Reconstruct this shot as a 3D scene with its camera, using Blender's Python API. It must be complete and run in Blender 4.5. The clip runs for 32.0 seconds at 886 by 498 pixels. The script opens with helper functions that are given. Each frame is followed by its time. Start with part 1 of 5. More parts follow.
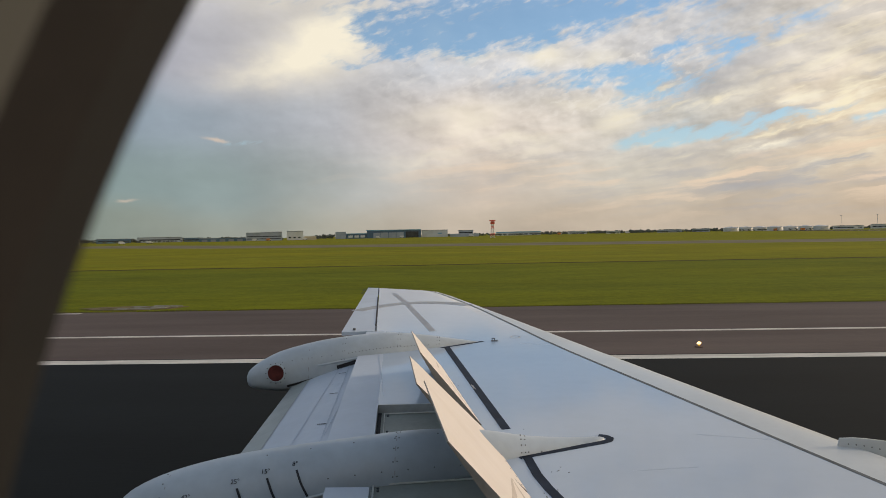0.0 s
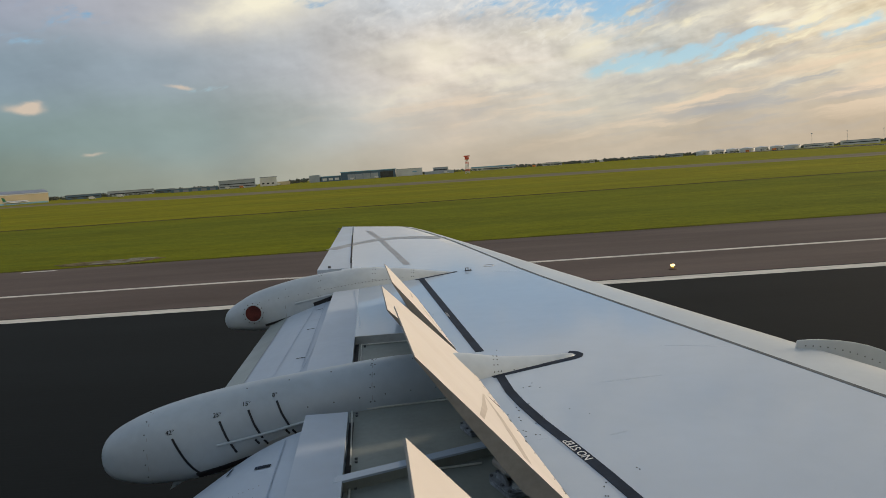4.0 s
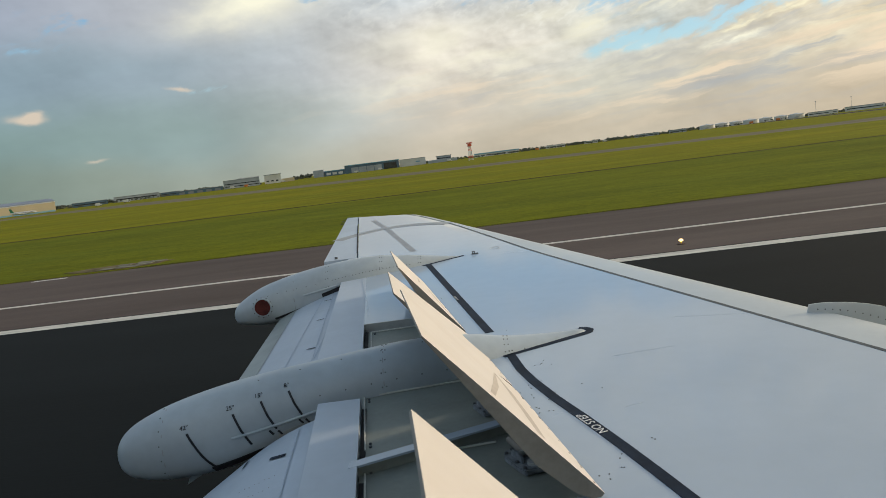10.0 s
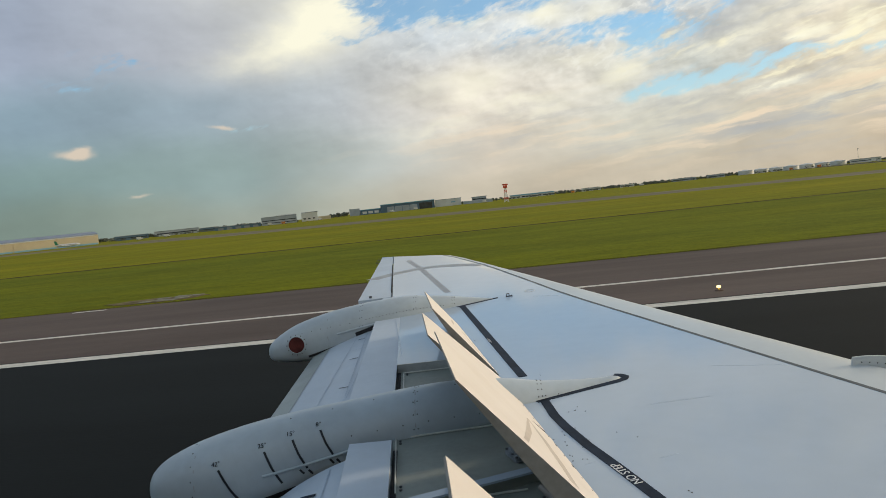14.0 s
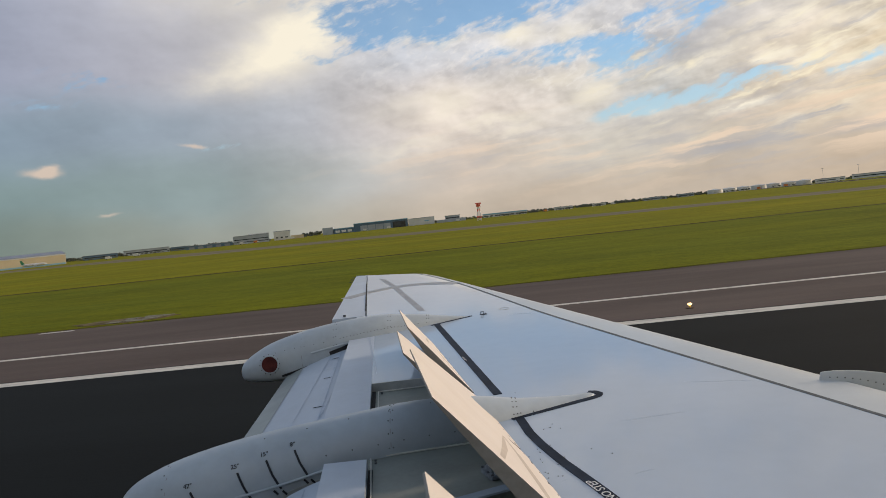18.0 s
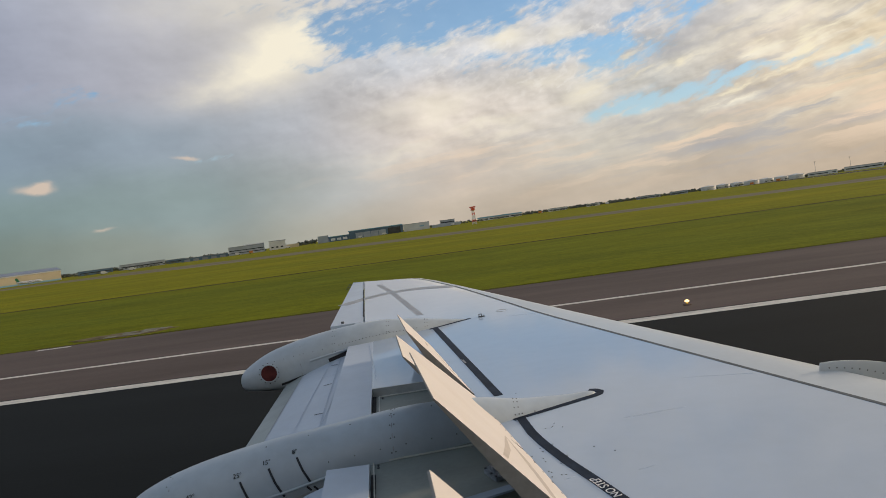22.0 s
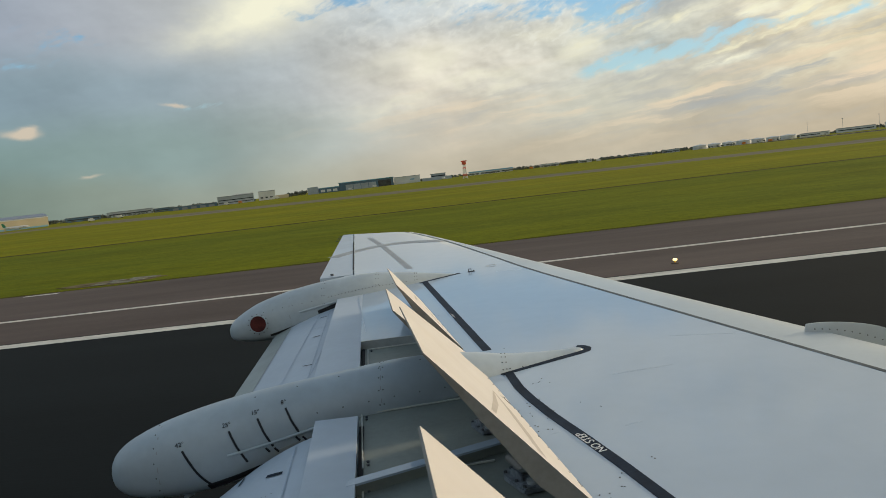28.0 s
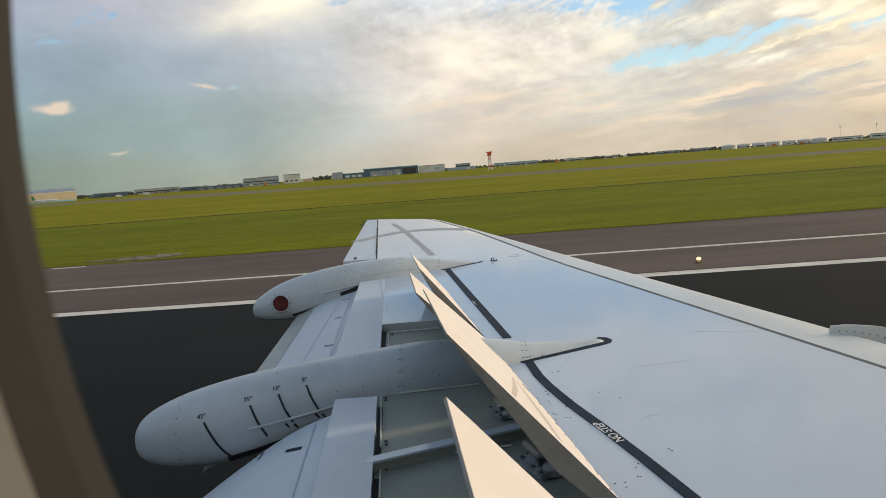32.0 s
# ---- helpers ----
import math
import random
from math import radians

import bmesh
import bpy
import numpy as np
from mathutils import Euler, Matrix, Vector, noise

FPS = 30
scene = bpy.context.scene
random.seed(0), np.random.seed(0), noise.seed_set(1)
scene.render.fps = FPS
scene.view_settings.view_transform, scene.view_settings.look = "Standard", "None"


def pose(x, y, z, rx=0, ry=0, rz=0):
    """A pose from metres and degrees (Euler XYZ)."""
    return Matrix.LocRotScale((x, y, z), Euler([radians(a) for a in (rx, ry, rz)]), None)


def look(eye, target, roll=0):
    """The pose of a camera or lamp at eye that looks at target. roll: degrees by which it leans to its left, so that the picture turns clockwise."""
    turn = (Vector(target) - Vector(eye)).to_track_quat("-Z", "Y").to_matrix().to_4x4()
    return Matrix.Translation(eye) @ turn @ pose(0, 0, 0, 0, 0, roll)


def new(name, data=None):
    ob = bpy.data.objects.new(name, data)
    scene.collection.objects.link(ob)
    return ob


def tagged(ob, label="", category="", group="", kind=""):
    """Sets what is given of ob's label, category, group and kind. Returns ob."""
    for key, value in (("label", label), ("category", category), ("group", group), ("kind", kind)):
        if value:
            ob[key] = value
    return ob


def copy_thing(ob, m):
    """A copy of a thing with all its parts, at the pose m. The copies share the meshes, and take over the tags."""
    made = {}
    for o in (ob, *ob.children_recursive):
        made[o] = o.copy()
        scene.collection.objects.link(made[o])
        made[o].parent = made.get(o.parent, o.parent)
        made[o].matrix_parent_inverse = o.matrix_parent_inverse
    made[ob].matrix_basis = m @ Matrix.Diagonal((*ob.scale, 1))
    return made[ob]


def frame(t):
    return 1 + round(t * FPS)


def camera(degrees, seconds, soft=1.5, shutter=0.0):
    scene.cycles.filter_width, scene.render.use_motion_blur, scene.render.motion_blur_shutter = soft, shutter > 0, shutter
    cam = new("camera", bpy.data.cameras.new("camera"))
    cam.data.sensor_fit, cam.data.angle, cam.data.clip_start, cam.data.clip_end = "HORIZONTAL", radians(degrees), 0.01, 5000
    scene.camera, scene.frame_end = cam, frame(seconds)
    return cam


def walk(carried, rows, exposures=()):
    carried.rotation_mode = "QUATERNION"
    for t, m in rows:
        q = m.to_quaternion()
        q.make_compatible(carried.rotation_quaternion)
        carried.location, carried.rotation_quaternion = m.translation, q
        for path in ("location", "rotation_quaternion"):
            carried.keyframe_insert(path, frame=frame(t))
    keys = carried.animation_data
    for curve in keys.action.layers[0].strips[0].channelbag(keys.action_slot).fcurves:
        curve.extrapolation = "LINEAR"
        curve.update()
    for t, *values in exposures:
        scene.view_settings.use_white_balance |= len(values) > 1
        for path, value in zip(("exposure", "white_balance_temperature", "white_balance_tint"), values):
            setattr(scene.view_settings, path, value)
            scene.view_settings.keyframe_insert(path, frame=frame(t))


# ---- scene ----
# camera and its walk
PATH = [
    (0.0, (-0.024, 0.023, 3.397), (-0.297, 5.014, 3.300), -1.12),
    (0.5, (0.041, -0.099, 3.364), (-0.374, 4.881, 3.206), -4.71),
    (1.0, (-0.002, -0.087, 3.388), (-0.234, 4.899, 3.100), -4.60),
    (1.5, (0.020, -0.100, 3.327), (-0.155, 4.891, 3.083), -4.08),
    (2.0, (0.001, -0.029, 3.357), (-0.112, 4.950, 2.915), -2.48),
    (2.5, (0.048, 0.027, 3.339), (-0.074, 5.008, 2.919), -3.29),
    (3.0, (0.035, -0.013, 3.344), (-0.072, 4.968, 2.928), -2.65),
    (3.5, (0.034, -0.046, 3.345), (-0.056, 4.932, 2.884), -3.67),
    (5.5, (0.059, 0.017, 3.313), (-0.283, 4.974, 2.754), -3.52),
    (6.0, (0.065, -0.011, 3.297), (-0.341, 4.950, 2.820), -3.27),
    (6.5, (0.065, -0.038, 3.322), (-0.325, 4.923, 2.831), -4.39),
    (7.0, (0.069, -0.064, 3.313), (-0.242, 4.884, 2.664), -7.69),
    (7.5, (0.077, 0.005, 3.297), (-0.120, 4.957, 2.633), -8.65),
    (8.0, (0.066, 0.013, 3.302), (-0.105, 4.970, 2.669), -8.84),
    (8.5, (0.064, -0.004, 3.304), (-0.116, 4.953, 2.680), -8.29),
    (9.0, (0.064, -0.012, 3.295), (-0.104, 4.950, 2.706), -8.47),
    (9.5, (0.060, -0.026, 3.315), (-0.096, 4.934, 2.703), -8.42),
    (10.0, (0.050, -0.015, 3.304), (-0.149, 4.947, 2.723), -7.11),
    (10.5, (0.051, -0.023, 3.310), (-0.201, 4.945, 2.804), -6.70),
    (11.0, (0.032, -0.047, 3.314), (-0.260, 4.919, 2.813), -6.02),
    (11.5, (0.046, -0.036, 3.301), (-0.294, 4.931, 2.832), -5.77),
    (12.0, (0.043, -0.006, 3.311), (-0.320, 4.961, 2.866), -4.99),
    (12.5, (0.046, -0.029, 3.303), (-0.370, 4.940, 2.934), -5.50),
    (13.0, (0.049, -0.022, 3.303), (-0.382, 4.951, 3.012), -5.99),
    (13.5, (0.047, -0.026, 3.317), (-0.355, 4.949, 3.024), -6.23),
    (15.5, (0.038, -0.023, 3.309), (-0.324, 4.956, 3.022), -5.46),
    (16.0, (0.036, -0.027, 3.310), (-0.313, 4.953, 3.037), -5.67),
    (16.5, (0.031, -0.013, 3.316), (-0.276, 4.971, 3.062), -5.68),
    (17.0, (0.035, -0.031, 3.307), (-0.259, 4.955, 3.079), -6.01),
    (17.5, (0.032, -0.041, 3.312), (-0.229, 4.948, 3.106), -5.72),
    (18.0, (0.036, -0.039, 3.313), (-0.169, 4.953, 3.123), -6.08),
    (18.5, (0.033, -0.019, 3.313), (-0.143, 4.975, 3.135), -6.39),
    (19.0, (0.026, -0.009, 3.314), (-0.138, 4.986, 3.164), -5.84),
    (19.5, (0.018, -0.041, 3.309), (-0.145, 4.954, 3.172), -5.07),
    (20.0, (0.013, -0.039, 3.307), (-0.143, 4.956, 3.144), -5.01),
    (20.5, (0.020, -0.037, 3.301), (-0.124, 4.958, 3.142), -5.81),
    (21.0, (0.024, -0.035, 3.300), (-0.114, 4.960, 3.129), -6.97),
    (21.5, (0.032, -0.014, 3.297), (-0.119, 4.980, 3.124), -7.86),
    (22.0, (0.031, -0.039, 3.301), (-0.143, 4.955, 3.138), -7.79),
    (22.5, (0.031, -0.035, 3.300), (-0.144, 4.959, 3.136), -7.82),
    (23.0, (0.031, -0.032, 3.304), (-0.131, 4.962, 3.116), -7.05),
    (23.5, (0.036, -0.036, 3.292), (-0.050, 4.961, 3.115), -7.81),
    (24.0, (0.035, -0.037, 3.291), (0.016, 4.959, 3.090), -7.44),
    (24.5, (0.035, -0.070, 3.296), (-0.008, 4.925, 3.081), -7.40),
    (25.0, (0.028, -0.060, 3.288), (-0.015, 4.932, 3.022), -7.16),
    (25.5, (0.023, -0.033, 3.286), (-0.043, 4.957, 2.985), -7.21),
    (27.5, (0.019, -0.033, 3.282), (-0.107, 4.947, 2.854), -6.33),
    (28.0, (0.023, -0.018, 3.305), (-0.122, 4.958, 2.834), -6.65),
    (28.5, (0.021, -0.034, 3.278), (-0.128, 4.944, 2.837), -6.69),
    (29.0, (0.019, -0.036, 3.284), (-0.121, 4.944, 2.863), -6.66),
    (29.5, (0.021, -0.038, 3.281), (-0.132, 4.943, 2.882), -6.41),
    (30.0, (0.033, -0.060, 3.292), (-0.257, 4.916, 2.895), -6.88),
    (30.5, (0.011, -0.032, 3.276), (-0.327, 4.938, 2.855), -5.64),
    (31.0, (0.013, -0.031, 3.272), (-0.348, 4.934, 2.805), -5.83),
    (31.5, (0.005, -0.041, 3.270), (-0.384, 4.915, 2.740), -4.34),
    (32.0, (0.003, -0.043, 3.284), (-0.289, 4.921, 2.761), -4.43),
]

cam = camera(60.39, 32.0, soft=0.8, shutter=0.0)
cam.data.dof.use_dof, cam.data.dof.focus_distance, cam.data.dof.aperture_fstop = True, 7.0, 14.0
walk(cam, [(t, look(eye, target, roll)) for t, eye, target, roll in PATH], exposures=[
    (0.0, -0.08, 6600, 8), (3.0, -0.11, 6600, 6), (6.0, 0.03, 6450, 3), (13.0, 0.07, 6400, 1), (16.0, 0.04, 6450, 5), (19.0, -0.07, 6500, 10), (22.0, -0.09, 6500, 8),
    (25.0, -0.10, 6500, 5), (28.0, -0.05, 6450, -1), (29.0, 0.02, 6500, 1), (30.5, 0.19, 6550, 3), (32.0, 0.23, 6600, 5)])


# world, sun
SUN_AZ = radians(72)      # from the outboard direction (+y) towards the nose (+x)
SUN_EL = radians(13)
SKY_GAIN = 0.125


def build_world():
    w = bpy.data.worlds.new("evening_sky")
    scene.world = w
    w.use_nodes = True
    nt = w.node_tree
    nt.nodes.clear()
    N, L = nt.nodes.new, nt.links.new

    def feed(socket, v):
        if isinstance(v, (int, float)):
            socket.default_value = v
        elif isinstance(v, tuple):
            socket.default_value = (*v, 1) if len(socket.default_value) == 4 else v
        else:
            L(v, socket)

    def calc(op, a, b=None, clamp=False):
        n = N("ShaderNodeMath")
        n.operation, n.use_clamp = op, clamp
        feed(n.inputs[0], a)
        if b is not None:
            feed(n.inputs[1], b)
        return n.outputs[0]

    def total(parts):
        acc = parts[0]
        for p in parts[1:]:
            acc = calc("ADD", acc, p)
        return acc

    def span(v, a, b, lo, hi, smooth=True):
        n = N("ShaderNodeMapRange")
        n.interpolation_type = "SMOOTHSTEP" if smooth else "LINEAR"
        feed(n.inputs[0], v)
        for i, q in enumerate((a, b, lo, hi)):
            n.inputs[i + 1].default_value = q
        return n.outputs[0]

    def mix(fac, a, b):
        n = N("ShaderNodeMix")
        n.data_type = "RGBA"
        feed(n.inputs[0], fac)
        feed(n.inputs[6], a)
        feed(n.inputs[7], b)
        return n.outputs[2]

    def seen(r, g, b):
        """A colour as the eye reads it (0 to 255), as light."""
        return tuple((c / 255 / 12.92) if c < 11 else ((c / 255 + 0.055) / 1.055) ** 2.4 for c in (r, g, b))

    tc = N("ShaderNodeTexCoord")
    sep = N("ShaderNodeSeparateXYZ")
    L(tc.outputs["Generated"], sep.inputs[0])
    x, y, z = sep.outputs
    bearing = calc("MULTIPLY", calc("ARCTAN2", x, y), 57.29578)
    rise = calc("MULTIPLY", calc("ARCSINE", calc("MAXIMUM", z, 0.0)), 57.29578)

    # clear sky
    sky = N("ShaderNodeTexSky")
    sky.sky_type = "NISHITA"
    sky.sun_disc = False
    sky.sun_elevation = SUN_EL
    sky.sun_rotation = SUN_AZ
    sky.air_density, sky.dust_density, sky.ozone_density = 1.0, 0.6, 3.0
    clear = N("ShaderNodeVectorMath")
    clear.operation = "MULTIPLY"
    L(sky.outputs[0], clear.inputs[0])
    clear.inputs[1].default_value = (SKY_GAIN * 1.10, SKY_GAIN * 1.34, SKY_GAIN * 1.50)

    # the cloud layer is seen at a slant: its forms are wider than high, and lean up towards the sun
    layer = N("ShaderNodeMapping")
    layer.inputs["Rotation"].default_value = (0.0, 0.16, 0.0)
    layer.inputs["Scale"].default_value = (1.0, 1.0, 1.75)
    L(tc.outputs["Generated"], layer.inputs[0])

    def grain(scale, detail, rough, offset, colour=False):
        m = N("ShaderNodeMapping")
        m.inputs["Location"].default_value = offset
        L(layer.outputs[0], m.inputs[0])
        n = N("ShaderNodeTexNoise")
        n.inputs["Scale"].default_value, n.inputs["Detail"].default_value, n.inputs["Roughness"].default_value = scale, detail, rough
        L(m.outputs[0], n.inputs[0])
        return n.outputs[1] if colour else n.outputs[0]

    def relief(scale, detail, rough, offset, step):
        """Cloud thickness, and its light: the thickness here less that a little way towards the sun."""
        here = grain(scale, detail, rough, offset)
        there = grain(scale, detail, rough, (offset[0] + step, offset[1], offset[2] + step * 1.1))
        return here, calc("SUBTRACT", here, there)

    # bearing and rise in degrees, pushed about by two sizes of eddy
    place = N("ShaderNodeCombineXYZ")
    L(bearing, place.inputs[0])
    L(rise, place.inputs[1])
    place = calm = place.outputs[0]
    for scale, offset, push in ((6.0, (4.1, 0.3, 2.2), (9.0, 3.6, 0)), (21.0, (1.7, 5.3, 0.9), (4.4, 2.5, 0))):
        eddy = N("ShaderNodeVectorMath")
        eddy.operation = "SUBTRACT"
        L(grain(scale, 4, 0.55, offset, True), eddy.inputs[0])
        eddy.inputs[1].default_value = (0.5, 0.5, 0.5)
        moved = N("ShaderNodeVectorMath")
        moved.operation = "MULTIPLY_ADD"
        L(eddy.outputs[0], moved.inputs[0])
        moved.inputs[1].default_value = push
        L(place, moved.inputs[2])
        place = moved.outputs[0]
    ruffle = N("ShaderNodeVectorMath")
    ruffle.operation = "MULTIPLY_ADD"
    L(eddy.outputs[0], ruffle.inputs[0])
    ruffle.inputs[1].default_value = (1.5, 0.9, 0)
    L(calm, ruffle.inputs[2])
    calm = ruffle.outputs[0]

    def bank(az, el, wide, high, power=1.0, lean=0.0, where=None):
        """power at a bearing and rise in degrees, falling off smoothly over wide by high degrees."""
        m = N("ShaderNodeMapping")
        m.vector_type = "TEXTURE"
        m.inputs["Location"].default_value = (az, el, 0)
        m.inputs["Rotation"].default_value = (0, 0, radians(lean))
        m.inputs["Scale"].default_value = (wide, high, 1)
        L(where or place, m.inputs[0])
        d = N("ShaderNodeVectorMath")
        d.operation = "DOT_PRODUCT"
        L(m.outputs[0], d.inputs[0])
        L(m.outputs[0], d.inputs[1])
        return calc("MULTIPLY", calc("EXPONENT", calc("MULTIPLY", d.outputs["Value"], -1.0)), power)

    # the cloud's own tone by bearing, at five heights
    across = span(bearing, -45, 45, 0, 1, False)

    def tone(stops):
        n = N("ShaderNodeValToRGB")
        el = n.color_ramp.elements
        while len(el) < len(stops):
            el.new(0.5)
        for e, (az, c) in zip(el, stops):
            e.position, e.color = (az + 45) / 90, (*seen(*c), 1)
        L(across, n.inputs[0])
        return n.outputs[0]

    lowest = tone([(-32, (130, 143, 136)), (-15, (163, 165, 156)), (-3, (194, 181, 166)), (6, (198, 183, 166)), (15, (199, 184, 167)), (28, (200, 181, 160))])
    low = tone([(-32, (132, 151, 152)), (-18, (150, 164, 165)), (-8, (187, 187, 185)), (0, (213, 199, 186)), (10, (208, 201, 190)), (20, (213, 200, 184)), (30, (226, 206, 182))])
    middle = tone([(-32, (139, 156, 171)), (-20, (157, 168, 180)), (-11, (188, 189, 195)), (-2, (225, 212, 202)), (7, (220, 211, 202)), (15, (209, 207, 203)), (24, (226, 209, 186)), (31, (238, 217, 184))])
    upper = tone([(-32, (164, 170, 190)), (-22, (182, 182, 192)), (-12, (206, 202, 202)), (-4, (208, 210, 217)), (6, (216, 213, 213)), (16, (204, 203, 206)), (25, (216, 207, 196)), (32, (226, 211, 190))])
    top = tone([(-40, (176, 182, 194)), (0, (212, 212, 214)), (40, (234, 218, 196))])
    height_in = calc("ADD", rise, calc("MULTIPLY", calc("SUBTRACT", grain(5.0, 4, 0.5, (2.9, 7.1, 0.2)), 0.5), 4.0))
    cloud = mix(span(height_in, 1.0, 4.0, 0, 1), lowest, low)
    cloud = mix(span(height_in, 4.2, 8.0, 0, 1), cloud, middle)
    cloud = mix(span(height_in, 8.5, 12.5, 0, 1), cloud, upper)
    cloud = mix(span(height_in, 16, 26, 0, 1), cloud, top)

    # billows: soft aft, crisper towards the sun and overhead
    thick_a, lit_a = relief(7.0, 4, 0.48, (6.3, 1.9, 3.7), 0.028)
    thick_b, lit_b = relief(19.0, 4, 0.48, (0.7, 4.2, 8.8), 0.012)
    thick_c, lit_c = relief(52.0, 3, 0.5, (3.1, 7.7, 2.3), 0.005)
    crisp = calc("MULTIPLY", span(bearing, -22, 8, 0.22, 1.0), span(rise, 2.5, 8.0, 0.22, 1.0))
    glow = calc("ADD", calc("MULTIPLY", lit_a, 1.1), calc("ADD", calc("MULTIPLY", lit_b, 0.75), calc("MULTIPLY", lit_c, 0.32)))
    shade = calc("ADD", 1.0, calc("MULTIPLY", glow, crisp))
    shade = calc("ADD", shade, calc("MULTIPLY", calc("SUBTRACT", thick_a, 0.5), -0.60))
    scaled = N("ShaderNodeVectorMath")
    scaled.operation = "SCALE"
    L(cloud, scaled.inputs[0])
    L(shade, scaled.inputs["Scale"])
    cloud = scaled.outputs[0]

    billow = calc("ADD", calc("MULTIPLY", thick_a, 0.45), calc("ADD", calc("MULTIPLY", thick_b, 0.35), calc("MULTIPLY", thick_c, 0.20)))
    torn = calc("MULTIPLY", calc("SUBTRACT", billow, 0.5), 5.0)

    def fibres(lean, long, thin, detail, seed):
        """Drawn-out strands, long by thin degrees, rising towards the sun."""
        m = N("ShaderNodeMapping")
        m.vector_type = "TEXTURE"
        m.inputs["Rotation"].default_value = (0, 0, radians(lean))
        m.inputs["Scale"].default_value = (long, thin, 1)
        m.inputs["Location"].default_value = (seed, 0, seed)
        L(calm, m.inputs[0])
        n = N("ShaderNodeTexNoise")
        n.inputs["Scale"].default_value, n.inputs["Detail"].default_value, n.inputs["Roughness"].default_value = 1.0, detail, 0.55
        L(m.outputs[0], n.inputs[0])
        return n.outputs[0]

    strand_a, strand_b, strand_c, ripple = fibres(12, 6.5, 1.15, 4, 3.0), fibres(16, 2.8, 0.60, 3, 11.0), fibres(5, 8.0, 1.0, 4, 17.0), fibres(24, 0.95, 0.50, 3, 7.0)
    # grey undersides
    dull = total([bank(18.2, 3.0, 3.2, 0.50, 0.75, 4, where=calm), bank(27.6, 3.3, 2.4, 0.45, 0.75, 4, where=calm), bank(14.5, 5.5, 4.5, 0.40, 0.45, 6), bank(17.0, 10.4, 4.5, 1.3, 0.40, 12), bank(21.5, 6.7, 3.5, 0.32, 0.45, 10),
                  bank(19.3, 1.9, 3.0, 0.28, 0.45, 3), bank(25, 9.9, 4.0, 0.5, 0.35, 14), bank(3.0, 10.6, 4.0, 0.7, 0.25, 4), bank(-6.5, 8.0, 3.0, 0.8, 0.25, 4)])
    dull = calc("MULTIPLY", dull, calc("ADD", 1.0, calc("MULTIPLY", torn, 0.5)), True)
    cloud = mix(calc("MULTIPLY", dull, 0.8), cloud, seen(172, 170, 174))
    # banks and crests in the sun
    lit = total([bank(-12.3, 13.4, 3.6, 1.7, 1.0, 14, where=calm), bank(-9.6, 14.8, 3.0, 1.2, 0.55, 14), bank(-15.9, 12.0, 3.4, 1.0, 0.45, 10), bank(-13, 18.5, 7, 2.5, 0.5), bank(-2.2, 8.5, 4.0, 1.1, 0.42), bank(-1.2, 7.3, 2.2, 0.7, 0.32),
                 bank(-3.9, 5.6, 2.2, 0.5, 0.32), bank(2.6, 6.2, 3.2, 0.45, 0.48), bank(9.9, 8.1, 1.5, 0.8, 0.60, 12, where=calm), bank(7.0, 9.3, 2.6, 0.6, 0.35), bank(-3.3, 14.6, 0.9, 1.1, 0.75, where=calm), bank(-0.9, 13.1, 2.0, 0.5, 0.50, -14),
                 bank(4.9, 12.9, 1.5, 0.8, 0.75, where=calm), bank(8.9, 12.2, 1.5, 0.9, 0.45)])
    streaks = total([bank(19.9, 5.7, 2.4, 0.34, 0.85, 9, where=calm), bank(16.8, 9.0, 3.2, 0.40, 0.45, 15, where=calm), bank(21.8, 8.7, 3.2, 0.40, 0.60, 14, where=calm), bank(25.6, 8.7, 2.8, 0.5, 0.75, 14, where=calm), bank(26.6, 7.1, 2.8, 0.5, 0.85, 10, where=calm),
                     bank(13.4, 6.2, 1.0, 0.22, 0.6, 4, where=calm), bank(25, 4.6, 3.4, 0.6, 0.35, 5), bank(23, 11.0, 4, 0.5, 0.40, 16, where=calm), bank(30, 11, 4, 1.2, 0.5, 14)])
    lit = calc("ADD", calc("MULTIPLY", lit, calc("ADD", 0.95, calc("MULTIPLY", torn, -0.35))), calc("MULTIPLY", calc("MULTIPLY", streaks, span(strand_b, 0.34, 0.60, 0.35, 1.25)), calc("ADD", 0.95, calc("ADD", calc("MULTIPLY", torn, -0.5), calc("MULTIPLY", lit_b, 4.0)))))
    cloud = mix(calc("MINIMUM", calc("MAXIMUM", lit, 0.0), 0.94), cloud, seen(255, 245, 224))
    drawn = total([bank(23, 8.2, 8.5, 3.6, 1.0, 12, calm), bank(14, 9.5, 5, 1.6, 0.5, 14, calm), bank(30, 14, 8, 5, 0.8, 12, calm)])
    cloud = mix(calc("MULTIPLY", calc("MULTIPLY", drawn, span(strand_a, 0.50, 0.68, 0.0, 1.0)), span(strand_b, 0.38, 0.62, 0.15, 1.0)), cloud, seen(255, 242, 212))
    cloud = mix(calc("MULTIPLY", calc("MULTIPLY", drawn, span(strand_a, 0.50, 0.36, 0.0, 1.0)), 0.55), cloud, seen(186, 184, 188))
    flat = total([bank(20, 3.6, 13, 1.9, 1.0, 3, calm), bank(2, 5.0, 9, 1.8, 0.55, 3, calm), bank(33, 5, 8, 3, 1.0, 4, calm)])
    cloud = mix(calc("MULTIPLY", flat, span(strand_c, 0.50, 0.66, 0.0, 0.75)), cloud, seen(244, 218, 192))
    cloud = mix(calc("MULTIPLY", flat, span(strand_c, 0.50, 0.34, 0.0, 0.65)), cloud, seen(182, 180, 182))
